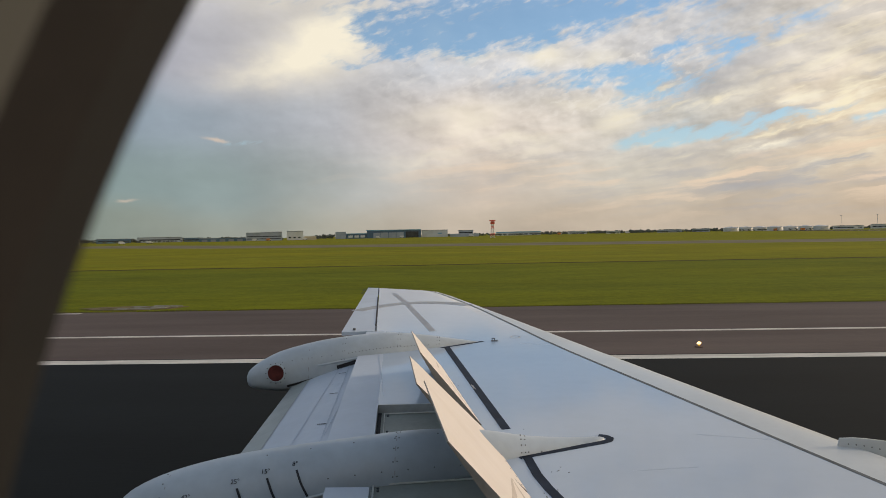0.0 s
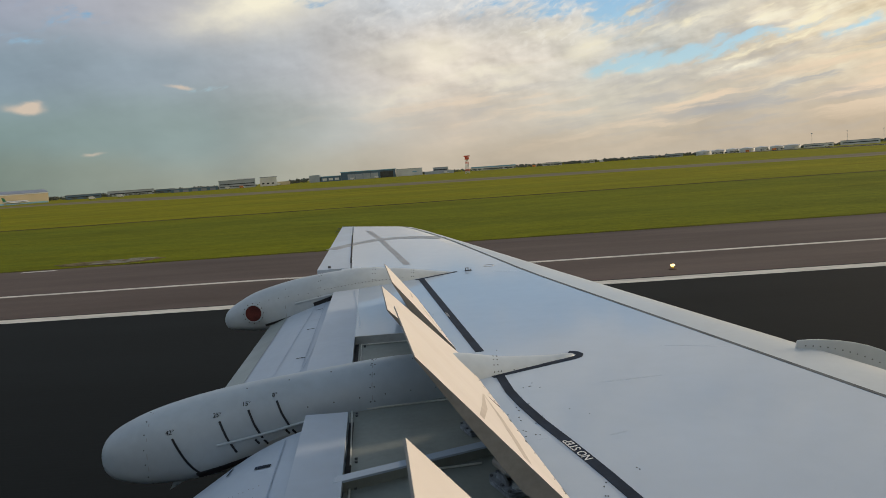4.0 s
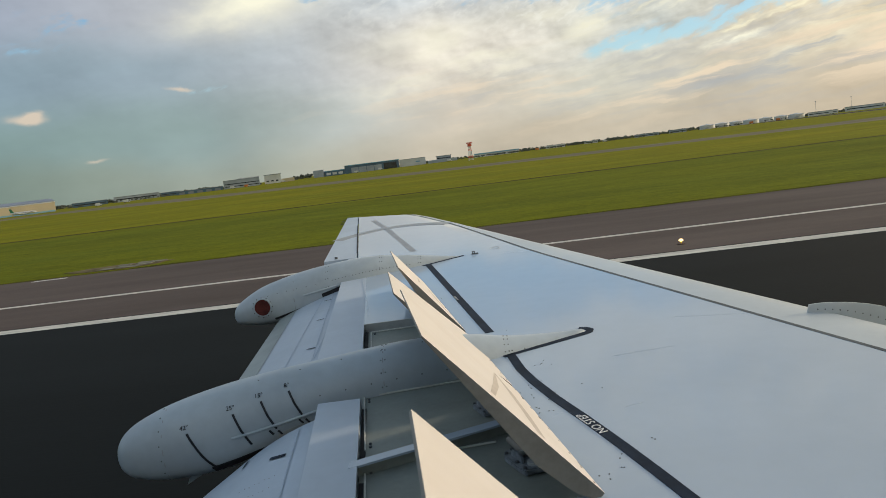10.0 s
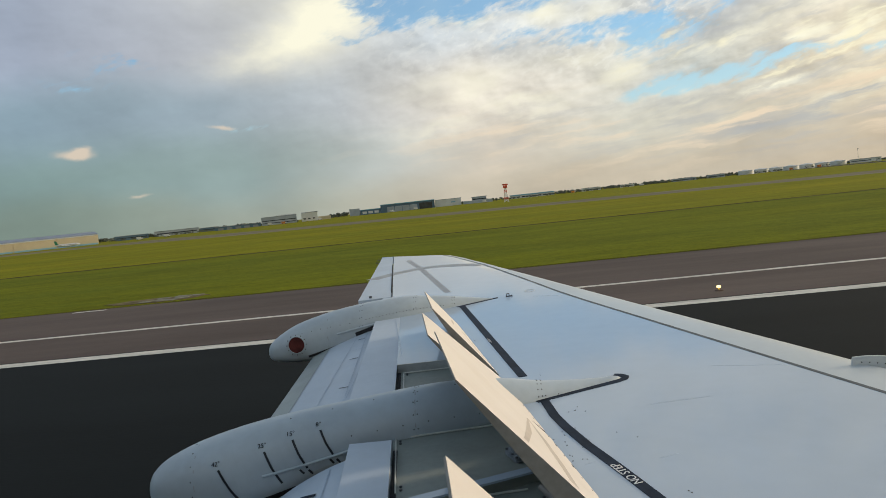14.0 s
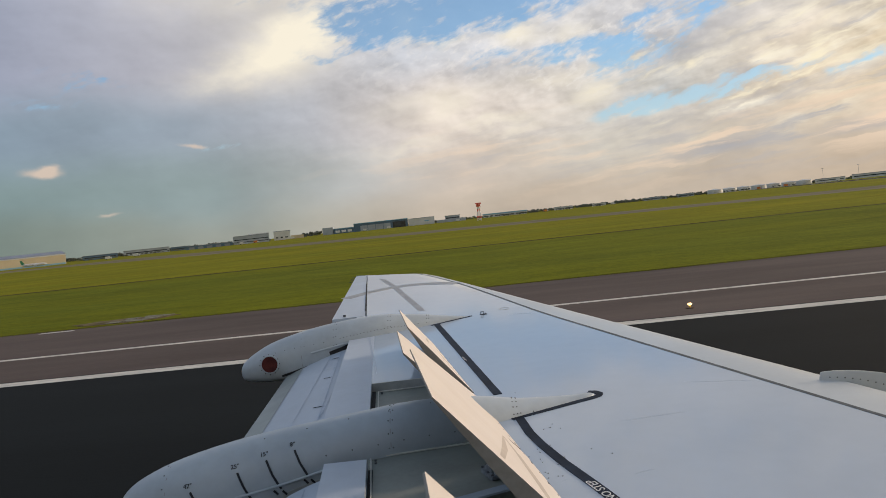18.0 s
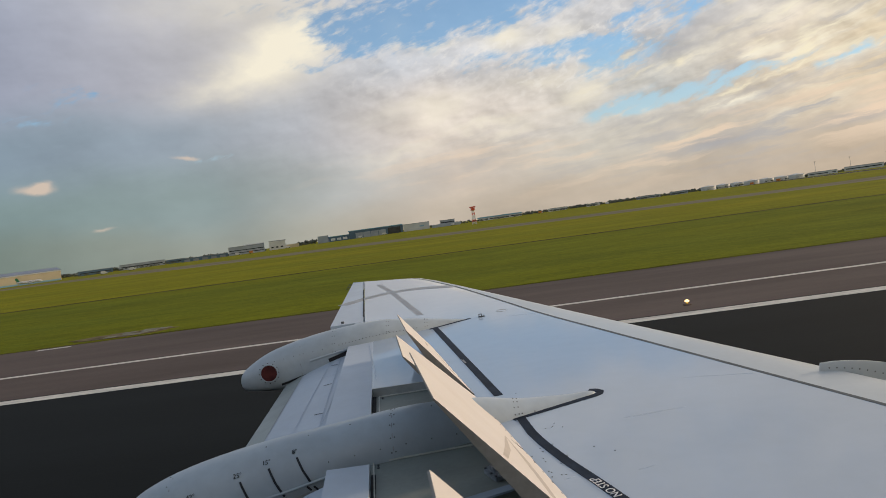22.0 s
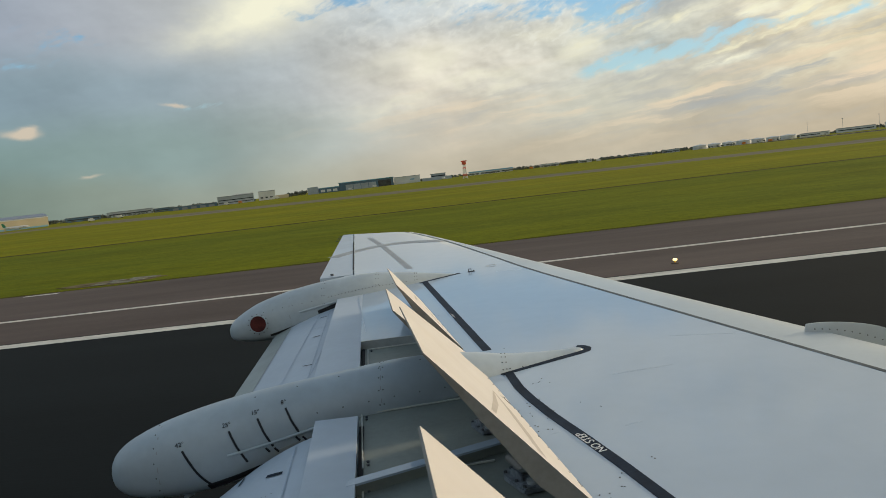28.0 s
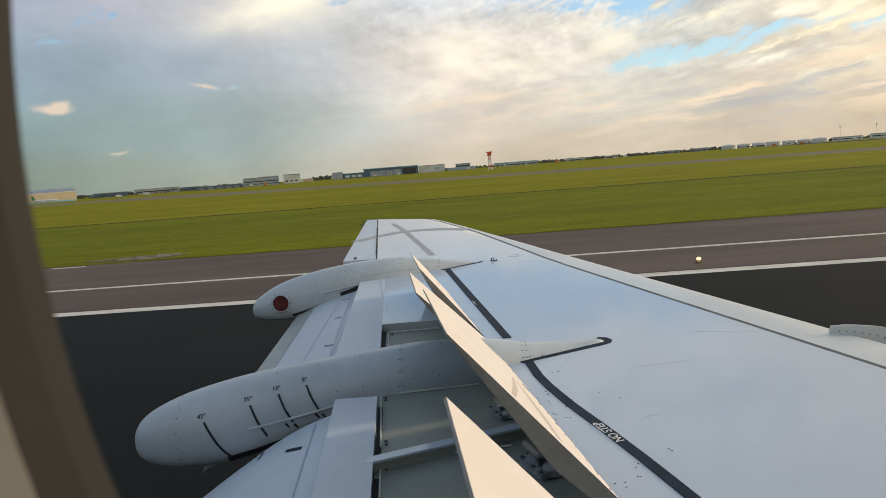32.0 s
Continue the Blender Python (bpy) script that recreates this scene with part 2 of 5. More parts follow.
    puffs = total([bank(3, 12, 8, 2.2, 0.8, 6), bank(13, 11.5, 4, 2.0, 0.9, 14), bank(7, 9, 4, 1.3, 0.5, 8)])
    cloud = mix(calc("MULTIPLY", puffs, span(ripple, 0.48, 0.70, 0.0, 0.6)), cloud, seen(248, 242, 236))

    # openings to the blue
    # last two: unseen overhead openings, added to dim and blue the wing's light
    holes = total([bank(-4.6, 14.4, 3.6, 1.3, 0.95, -6), bank(1.2, 15.2, 4.6, 1.7, 1.25), bank(9.0, 16.4, 7.0, 1.8, 1.15), bank(-1, 18, 12, 1.8, 0.9), bank(-8.0, 12.9, 3.0, 0.6, 0.50, 6), bank(-27.0, 11.9, 2.8, 0.9, 0.55), bank(-29.5, 10.2, 2.5, 0.6, 0.40),
                   bank(7.8, 10.8, 3.6, 0.5, 0.75, 8), bank(11.2, 10.4, 1.8, 0.8, 0.90, 20), bank(13.8, 12.2, 3.4, 0.7, 0.60, 26), bank(12.4, 6.8, 2.2, 0.60, 0.95, 12, where=calm), bank(16.2, 6.9, 4.0, 0.60, 0.90, 7, where=calm),
                   bank(19.6, 7.5, 2.4, 0.42, 0.65, 8), bank(27.6, 7.9, 2.0, 0.45, 0.55, 10), bank(14.5, 10.3, 4.5, 1.0, 0.42, 16), bank(22.5, 8.0, 4.0, 0.5, 0.45, 12), bank(4.5, 11.2, 3.5, 0.6, 0.50, 4), bank(19, 12.8, 5, 0.9, 0.5, 18), bank(-17.6, 6.95, 2.2, 0.30, 0.42, where=calm), bank(8, 25, 20, 4.0, 0.42), span(rise, 27, 50, 0.0, 1.05)])
    gap_m = span(calc("SUBTRACT", holes, calc("ADD", calc("MULTIPLY", torn, 0.75), calc("ADD", calc("MULTIPLY", calc("SUBTRACT", ripple, 0.5), 1.3), calc("MULTIPLY", calc("SUBTRACT", strand_b, 0.5), 2.6)))), -0.05, 1.15, 0.0, 0.90)
    gap_m = calc("MULTIPLY", gap_m, span(holes, 0.04, 0.45, 0.0, 1.0))
    thin = mix(span(rise, 5, 13, 0.62, 0.15), clear.outputs[0], seen(196, 214, 220))
    col = mix(gap_m, cloud, thin)

    # small evening clouds by themselves
    lone = total([bank(-29.3, 5.9, 1.15, 0.36, 1.0, -6, where=calm), bank(-29.0, 6.2, 0.6, 0.30, 0.7, where=calm), bank(-19.4, 7.15, 0.95, 0.16, 0.75, -8, where=calm), bank(-25.6, 2.85, 0.75, 0.13, 0.55, where=calm)])
    col = mix(span(calc("SUBTRACT", lone, calc("MULTIPLY", torn, 0.15)), 0.12, 0.95, 0.0, 0.85), col, seen(224, 202, 184))
    bg = N("ShaderNodeBackground")
    L(col, bg.inputs[0])
    bg.inputs[1].default_value = 1.0
    out = N("ShaderNodeOutputWorld")
    L(bg.outputs[0], out.inputs[0])


build_world()
sun = new("sun", bpy.data.lights.new("sun", "SUN"))
sun.data.energy, sun.data.angle, sun.data.color = 2.7, radians(8), (1.0, 0.79, 0.61)
sun.matrix_world = look((math.sin(SUN_AZ) * math.cos(SUN_EL) * 50, math.cos(SUN_AZ) * math.cos(SUN_EL) * 50, math.sin(SUN_EL) * 50), (0, 0, 0))


# materials
def material(name, color, rough=0.6, metal=0.0, vary=0.15, scale=3.0, fine=40.0, bump=0.02, other=None, spread=(0.35, 0.65), stretch=(1, 1, 1), per_object=0.0, spec=0.5):
    m = bpy.data.materials.new(name)
    m.use_nodes = True
    nt = m.node_tree
    N, L = nt.nodes.new, nt.links.new
    b = nt.nodes["Principled BSDF"]
    b.inputs["Roughness"].default_value, b.inputs["Metallic"].default_value = rough, metal
    b.inputs["Specular IOR Level"].default_value = spec
    tc = N("ShaderNodeTexCoord")
    mp = N("ShaderNodeMapping")
    mp.inputs["Scale"].default_value = stretch
    L(tc.outputs["Object"], mp.inputs[0])
    n1, n2 = N("ShaderNodeTexNoise"), N("ShaderNodeTexNoise")
    for n, s, d in ((n1, scale, 5), (n2, fine, 4)):
        n.inputs["Scale"].default_value, n.inputs["Detail"].default_value = s, d
        L(mp.outputs[0], n.inputs[0])
    add = N("ShaderNodeMath")
    add.operation = "MULTIPLY_ADD"
    L(n2.outputs[0], add.inputs[0])
    add.inputs[1].default_value = 0.35
    sub = N("ShaderNodeMath")
    sub.operation = "SUBTRACT"
    L(n1.outputs[0], sub.inputs[0])
    sub.inputs[1].default_value = 0.175
    L(sub.outputs[0], add.inputs[2])
    r = N("ShaderNodeValToRGB")
    lo = other or tuple(c * (1 - vary) for c in color)
    hi = color if other else tuple(min(1, c * (1 + vary)) for c in color)
    r.color_ramp.elements[0].position, r.color_ramp.elements[1].position = spread
    r.color_ramp.elements[0].color, r.color_ramp.elements[1].color = (*lo, 1), (*hi, 1)
    L(add.outputs[0], r.inputs[0])
    col = r.outputs[0]
    if per_object:
        oi = N("ShaderNodeObjectInfo")
        mr = N("ShaderNodeMapRange")
        mr.inputs[3].default_value, mr.inputs[4].default_value = 1 - per_object, 1 + per_object
        L(oi.outputs["Random"], mr.inputs[0])
        sc = N("ShaderNodeVectorMath")
        sc.operation = "SCALE"
        L(col, sc.inputs[0])
        L(mr.outputs[0], sc.inputs["Scale"])
        col = sc.outputs[0]
    L(col, b.inputs["Base Color"])
    if bump:
        bn = N("ShaderNodeBump")
        bn.inputs["Distance"].default_value, bn.inputs["Strength"].default_value = bump, 0.5
        L(n2.outputs[0], bn.inputs["Height"])
        L(bn.outputs[0], b.inputs["Normal"])
    return m


def glowing(name, color, strength):
    m = bpy.data.materials.new(name)
    m.use_nodes = True
    b = m.node_tree.nodes["Principled BSDF"]
    b.inputs["Base Color"].default_value = (*color, 1)
    b.inputs["Emission Color"].default_value = (*color, 1)
    b.inputs["Emission Strength"].default_value = strength
    return m


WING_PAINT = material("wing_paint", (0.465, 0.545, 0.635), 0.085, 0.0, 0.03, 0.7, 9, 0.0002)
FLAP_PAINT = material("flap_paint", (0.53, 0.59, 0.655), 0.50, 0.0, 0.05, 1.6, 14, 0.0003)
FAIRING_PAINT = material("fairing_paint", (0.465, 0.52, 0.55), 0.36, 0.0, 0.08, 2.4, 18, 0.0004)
SEALANT = material("edge_sealant", (0.11, 0.12, 0.12), 0.6, 0.0, 0.2, 5, 50, 0.0, spec=0.3)
LE_METAL = material("edge_paint", (0.55, 0.59, 0.60), 0.30, 0.0, 0.05, 1.2, 20, 0.0005)
# white like the wing; the sun's warm cream is put into the colour
SUNLIT_SPOILER_PAINT = material("sunlit_spoiler_paint", (0.755, 0.685, 0.61), 0.42, 0.0, 0.05, 3.2, 14, 0.0004, other=(0.715, 0.64, 0.56), spread=(0.30, 0.60))
# duller tan for shadows painted on the spoiler faces
SHADOW_TAN = material("shadow_tan_paint", (0.50, 0.435, 0.37), 0.5, 0.0, 0.10, 6, 30, 0.0004)
# shade on the spoilers' ends and undersides, put into a darker colour
UNDER_SHADE_TONE = material("spoiler_under_shade", (0.255, 0.235, 0.205), 0.55, 0.0, 0.15, 5, 40, 0.0005)
TAB_PAINT = material("flap_tab_paint", (0.33, 0.365, 0.35), 0.45, 0.0, 0.10, 3, 25, 0.0004)
WELL_PAINT = material("well_primer", (0.27, 0.29, 0.255), 0.58, 0.0, 0.10, 3, 30, 0.0003)
FRAME_TRIM = material("well_frame_trim", (0.66, 0.66, 0.60), 0.5, 0.0, 0.1, 6, 40, 0.0005)
WELL_TRIM = material("well_trim", (0.42, 0.44, 0.43), 0.45, 0.2, 0.12, 6, 40, 0.001)
DARK_GAP = material("dark_gap", (0.02, 0.02, 0.022), 0.8, 0.0, 0.3, 6, 40, 0.001)
LINE_PAINT = material("walkway_line", (0.015, 0.025, 0.044), 0.7, 0.0, 0.25, 8, 60, 0.0005, spec=0.2)
TAPE = material("grey_tape", (0.35, 0.36, 0.365), 0.5, 0.0, 0.12, 5, 60, 0.0005)
WHITE_TEXT = material("white_lettering", (0.75, 0.76, 0.76), 0.5, 0.0, 0.05)
BLACK_TEXT = material("black_lettering", (0.02, 0.02, 0.025), 0.5, 0.0, 0.1)
RED_LENS = material("red_disc", (0.095, 0.022, 0.018), 0.5, 0.0, 0.3, 12, 60, 0.001, spec=0.25)
RIVET = material("rivet_head", (0.11, 0.115, 0.12), 0.5, 0.2, 0.2)
# grey-beige plastic; its unlit look is put into a near-black colour
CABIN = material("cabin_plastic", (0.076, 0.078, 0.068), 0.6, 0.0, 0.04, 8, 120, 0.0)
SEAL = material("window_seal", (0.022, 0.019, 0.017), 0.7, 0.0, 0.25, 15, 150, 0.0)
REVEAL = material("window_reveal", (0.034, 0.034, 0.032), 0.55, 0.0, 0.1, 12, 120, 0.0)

RUNWAY = material("runway_asphalt", (0.0072, 0.0098, 0.0104), 0.9, 0.0, 0.3, 0.25, 18, 0.004, spread=(0.3, 0.7), stretch=(0.15, 1, 1), spec=0.12)
SHOULDER = material("shoulder_asphalt", (0.117, 0.091, 0.079), 0.92, 0.0, 0.22, 0.35, 16, 0.006, spread=(0.3, 0.7), stretch=(0.2, 1, 1), spec=0.12)
TAXIWAY = material("taxiway_asphalt", (0.190, 0.158, 0.098), 0.92, 0.0, 0.2, 0.05, 2, 0.0, stretch=(0.3, 1, 1), spec=0.1)
ROAD_PAINT = material("white_marking", (0.62, 0.585, 0.51), 0.7, 0.0, 0.18, 3, 30, 0.001, stretch=(0.3, 1, 1))
YELLOW_PAINT = material("yellow_marking", (0.62, 0.45, 0.03), 0.7, 0.0, 0.15, 3, 30, 0.001)
SLAB = material("stained_slab", (0.21, 0.195, 0.15), 0.9, 0.0, 0.3, 1.5, 14, 0.006, spec=0.1)
CONCRETE = material("pale_concrete", (0.42, 0.40, 0.36), 0.85, 0.0, 0.15, 0.8, 12, 0.004)


def turf(name, dry, green):
    """Mown grass: broad drier and greener swathes, tufts and fine blades."""
    m = material(name, dry, 0.95, 0.0, 0.3, 0.045, 0.8, 0.02, other=green, spread=(0.30, 0.68), stretch=(0.30, 1, 1), spec=0.04)
    nt = m.node_tree
    N, L = nt.nodes.new, nt.links.new
    b = nt.nodes["Principled BSDF"]
    col = b.inputs["Base Color"].links[0].from_socket
    tc = N("ShaderNodeTexCoord")
    for scale, stretch, lo, hi in ((0.11, (0.4, 1, 1), 0.84, 1.15), (0.45, (0.6, 1, 1), 0.88, 1.12), (2.4, (0.8, 1, 1), 0.82, 1.17), (9.0, (1, 1, 1), 0.85, 1.15)):
        mp = N("ShaderNodeMapping")
        mp.inputs["Scale"].default_value = stretch
        L(tc.outputs["Object"], mp.inputs[0])
        n = N("ShaderNodeTexNoise")
        n.inputs["Scale"].default_value, n.inputs["Detail"].default_value, n.inputs["Roughness"].default_value = scale, 6, 0.65
        L(mp.outputs[0], n.inputs[0])
        mr = N("ShaderNodeMapRange")
        mr.inputs[1].default_value, mr.inputs[2].default_value, mr.inputs[3].default_value, mr.inputs[4].default_value = 0.32, 0.68, lo, hi
        L(n.outputs[0], mr.inputs[0])
        sc = N("ShaderNodeVectorMath")
        sc.operation = "SCALE"
        L(col, sc.inputs[0])
        L(mr.outputs[0], sc.inputs["Scale"])
        col = sc.outputs[0]
    L(col, b.inputs["Base Color"])
    return m


GRASS = turf("grass_field", (0.244, 0.224, 0.006), (0.178, 0.183, 0.007))
VERGE = turf("verge_turf", (0.178, 0.186, 0.006), (0.118, 0.138, 0.008))
TUFT = material("grass_blades", (0.20, 0.21, 0.006), 0.9, 0.0, 0.3, 0.4, 3, 0.0, other=(0.13, 0.15, 0.006), spec=0.05)
DITCH = material("ditch_soil", (0.075, 0.066, 0.012), 0.95, 0.0, 0.4, 0.3, 4, 0.02, spec=0.05)
HANGAR_TAN = material("tan_cladding", (0.52, 0.45, 0.31), 0.6, 0.0, 0.06, 0.1, 2, 0.0)
# grey and blue cladding and the roof sheet are paled for distance haze
HANGAR_GREY = material("grey_cladding", (0.33, 0.38, 0.44), 0.55, 0.0, 0.12, 0.1, 2, 0.0)
HANGAR_BLUE = material("blue_cladding", (0.07, 0.135, 0.21), 0.5, 0.0, 0.15, 0.1, 2, 0.0)
HANGAR_PALE = material("pale_cladding", (0.60, 0.62, 0.62), 0.55, 0.0, 0.08, 0.1, 2, 0.0)
ROOF = material("roof_sheet", (0.22, 0.25, 0.30), 0.6, 0.0, 0.1, 0.1, 2, 0.0)
SIGN_RED = material("sign_red", (0.62, 0.035, 0.03), 0.45, 0.0, 0.05)
TAIL_GREEN = material("tail_green", (0.03, 0.22, 0.12), 0.5, 0.0, 0.1)
SIGN_YELLOW = material("sign_yellow", (0.75, 0.50, 0.02), 0.45, 0.0, 0.05)
MAST_RED = material("mast_red", (0.62, 0.10, 0.05), 0.5, 0.0, 0.1)
# foliage greyed and lightened to carry distance haze
LEAF = material("tree_foliage", (0.085, 0.096, 0.082), 0.9, 0.0, 0.4, 0.2, 2, 0.0)
LAMP_GLOW = glowing("lamp_glow", (1.0, 0.66, 0.28), 2.4)


# building helpers
def part(name, bm, mat, parent=None, label="", smooth=False):
    me = bpy.data.meshes.new(name)
    bmesh.ops.recalc_face_normals(bm, faces=bm.faces)
    bm.to_mesh(me)
    bm.free()
    me.materials.append(mat)
    if smooth:
        for p in me.polygons:
            p.use_smooth = True
    ob = new(name, me)
    if parent is not None:
        ob.parent = parent
    if label:
        ob["label"] = label
    return ob


def empty(name, place=(0, 0, 0)):
    ob = new(name)
    ob.location = place
    return ob


def box(bm, lo, hi):
    vs = [bm.verts.new((x, y, z)) for x in (lo[0], hi[0]) for y in (lo[1], hi[1]) for z in (lo[2], hi[2])]
    for f in ((0, 1, 3, 2), (4, 6, 7, 5), (0, 4, 5, 1), (2, 3, 7, 6), (0, 2, 6, 4), (1, 5, 7, 3)):
        bm.faces.new([vs[i] for i in f])
    return bm


def boxed(lo, hi, bevel=0.0):
    bm = box(bmesh.new(), lo, hi)
    if bevel:
        bmesh.ops.bevel(bm, geom=bm.edges[:], offset=bevel, segments=2, affect="EDGES")
    return bm


def prism(outline, depth, up=(0, 0, 1)):
    """A slab: the outline (3D points) and the same shifted by -depth along up."""
    bm = bmesh.new()
    up = Vector(up).normalized()
    a = [bm.verts.new(p) for p in outline]
    b = [bm.verts.new(Vector(p) - up * depth) for p in outline]
    bm.faces.new(a)
    bm.faces.new(b[::-1])
    for i in range(len(a)):
        j = (i + 1) % len(a)
        bm.faces.new((a[i], b[i], b[j], a[j]))
    return bm


def section(a, square=2.0):
    """A point on a unit ring at angle a, and its normal: round above, squarer below."""
    c, s = math.cos(a), math.sin(a)
    if s >= 0 or square == 2.0:
        return c, s, c, s
    c = math.copysign(max(0.0, 1 - abs(s) ** square) ** (1 / square), c)
    return c, s, math.copysign(abs(c) ** (square - 1), c), -abs(s) ** (square - 1)


def tube(stations, seg=20, square=2.0):
    """A closed body from (x, y, z, half width, half height) stations, rings lying across x."""
    bm = bmesh.new()
    rings = []
    for x, y, z, ry, rz in stations:
        if ry < 1e-4:
            rings.append([bm.verts.new((x, y, z))])
        else:
            ring = [section(2 * math.pi * k / seg, square) for k in range(seg)]
            rings.append([bm.verts.new((x, y + ry * q[0], z + rz * q[1])) for q in ring])
    for a, b in zip(rings, rings[1:]):
        for k in range(seg):
            p = (k + 1) % seg
            if len(a) == 1:
                bm.faces.new((a[0], b[p], b[k]))
            elif len(b) == 1:
                bm.faces.new((a[k], a[p], b[0]))
            else:
                bm.faces.new((a[k], a[p], b[p], b[k]))
    return bm


def smooth_stations(keys, n=4):
    """Catmull-Rom between stations, for rounder bodies."""
    out = []
    for i in range(len(keys) - 1):
        p0, p1, p2, p3 = (keys[max(0, i - 1)], keys[i], keys[i + 1], keys[min(len(keys) - 1, i + 2)])
        for k in range(n):
            t = k / n
            out.append(tuple(0.5 * (2 * b + (c - a) * t + (2 * a - 5 * b + 4 * c - d) * t * t + (3 * b - a - 3 * c + d) * t ** 3) for a, b, c, d in zip(p0, p1, p2, p3)))
    out.append(keys[-1])
    return [(x, y, z, max(ry, 0), max(rz, 0)) for x, y, z, ry, rz in out]


def rod(bm, a, b, r, seg=6):
    a, b = Vector(a), Vector(b)
    q = (b - a).to_track_quat("Z", "Y").to_matrix()
    ra, rb = [], []
    for k in range(seg):
        o = q @ Vector((r * math.cos(2 * math.pi * k / seg), r * math.sin(2 * math.pi * k / seg), 0))
        ra.append(bm.verts.new(a + o))
        rb.append(bm.verts.new(b + o))
    bm.faces.new(ra[::-1])
    bm.faces.new(rb)
    for k in range(seg):
        j = (k + 1) % seg
        bm.faces.new((ra[k], ra[j], rb[j], rb[k]))


def lettering(name, text, size, mat, m, parent, depth=0.001):
    cu = bpy.data.curves.new(name, "FONT")
    cu.body, cu.size, cu.extrude, cu.align_x, cu.align_y = text, size, depth, "CENTER", "CENTER"
    tmp = new(name + "_curve", cu)
    dg = bpy.context.evaluated_depsgraph_get()
    me = bpy.data.meshes.new_from_object(tmp.evaluated_get(dg))
    bpy.data.objects.remove(tmp)
    me.materials.clear()
    me.materials.append(mat)
    ob = new(name, me)
    ob.parent = parent
    ob.matrix_basis = m
    return ob


stud_shapes = {}


def dots(name, places, r, mat, parent, h=0.004):
    """Small round heads, each an object of its own on one shared mesh."""
    key = (name, r, h)
    if key not in stud_shapes:
        bm = bmesh.new()
        rod(bm, (0, 0, -0.003), (0, 0, h), r, 6)
        me = bpy.data.meshes.new(name)
        bm.to_mesh(me)
        bm.free()
        me.materials.append(mat)
        stud_shapes[key] = me
    for p, nrm in places:
        ob = new(name, stud_shapes[key])
        ob.parent = parent
        ob.matrix_basis = Matrix.Translation(p) @ Vector(nrm).to_track_quat("Z", "Y").to_matrix().to_4x4()


# ---- ground ----
EDGE_Y, THIN_Y, GRASS_Y = 20.35, 25.95, 35.3

ground = bmesh.new()
box(ground, (-4500, -2500, -2.0), (4500, 4500, -0.03))
tagged(part("ground", ground, GRASS), "wide flat airfield of short yellow-green grass", kind="structure")
def slab(name, y0, y1, top, mat, label, x0=-3000, x1=3000, thick=0.03):
    bm = bmesh.new()
    xs = [x0] + [x for x in range(-400, 401, 50) if x0 < x < x1] + [x1]
    for xa, xb in zip(xs, xs[1:]):
        a = [bm.verts.new(p) for p in ((xa, y0, top), (xb, y0, top), (xb, y1, top), (xa, y1, top))]
        bm.faces.new(a)
    bmesh.ops.remove_doubles(bm, verts=bm.verts[:], dist=1e-4)
    ex = bmesh.ops.extrude_face_region(bm, geom=bm.faces[:])
    for v in ex["geom"]:
        if isinstance(v, bmesh.types.BMVert):
            v.co.z -= thick
    return tagged(part(name, bm, mat), label, kind="structure")


slab("runway", -40.0, EDGE_Y + 0.75, 0.0, RUNWAY, "near-black rubber-stained asphalt runway", thick=0.05)
slab("pavement", EDGE_Y + 0.75, GRASS_Y, -0.004, SHOULDER, "brown-grey asphalt runway shoulder", thick=0.05)


def marking(name, y0, y1, x0, x1, top, mat, label):
    bm = bmesh.new()
    box(bm, (x0, y0, top - 0.006), (x1, y1, top))
    return tagged(part(name, bm, mat), label, "marking", kind="structure")


marking("runway_edge_line", EDGE_Y, EDGE_Y + 0.62, -3000, 3000, 0.004, ROAD_PAINT, "broad white runway edge line on dark asphalt")
marking("shoulder_line", THIN_Y, THIN_Y + 0.33, -3000, 215, 0.001, ROAD_PAINT, "thin white line painted along the brown shoulder")
far = bmesh.new()
lane = [(-900, 560, 680), (-200, 360, 450), (-90, 256, 318), (-10, 215, 272), (90, 172, 222), (300, 150, 196), (900, 150, 196)]
rims = [(far.verts.new((x, ya, -0.022)), far.verts.new((x, yb, -0.022))) for x, ya, yb in lane]
for (a, b), (c, d) in zip(rims, rims[1:]):
    far.faces.new((a, c, d, b))
tagged(part("far_taxiway", far, TAXIWAY), "pale brown-grey taxiway far across the grass", kind="structure")
slab("verge", GRASS_Y, 85.2, -0.024, VERGE, "greener mown grass between the shoulder and the ditch", x0=-900, x1=900, thick=0.02)
ditch = bmesh.new()
rng = random.Random(5)
xs = [x * 8.0 for x in range(-60, 61)]
near = [ditch.verts.new((x, 84.0 + 0.7 * rng.random() - 0.3, -0.022)) for x in xs]
farv = [ditch.verts.new((x, 85.9 + 0.9 * rng.random(), -0.022)) for x in xs]
for i in range(len(xs) - 1):
    ditch.faces.new((near[i], near[i + 1], farv[i + 1], farv[i]))
tagged(part("ditch", ditch, DITCH), "dark shallow drainage ditch running through the grass", "ditch", kind="structure")
# uneven dark strip along the edge of the grass
lip = bmesh.new()
xs = [-260 + 1.3 * k for k in range(360)]
rims = [(lip.verts.new((x, GRASS_Y - 0.10 - 0.16 * rng.random() ** 2, 0.0)), lip.verts.new((x, GRASS_Y + 0.14 + 0.30 * rng.random(), 0.0))) for x in xs]
for (a, b), (c, d) in zip(rims, rims[1:]):
    lip.faces.new((a, c, d, b))
tagged(part("dark_grass_edge", lip, DITCH), "ragged dark strip where the asphalt meets the grass", "soil", kind="structure")

# the crossing runway and the exit taxiway ahead of the aircraft
CROSS_X, CROSS_TURN = 251.0, radians(6)


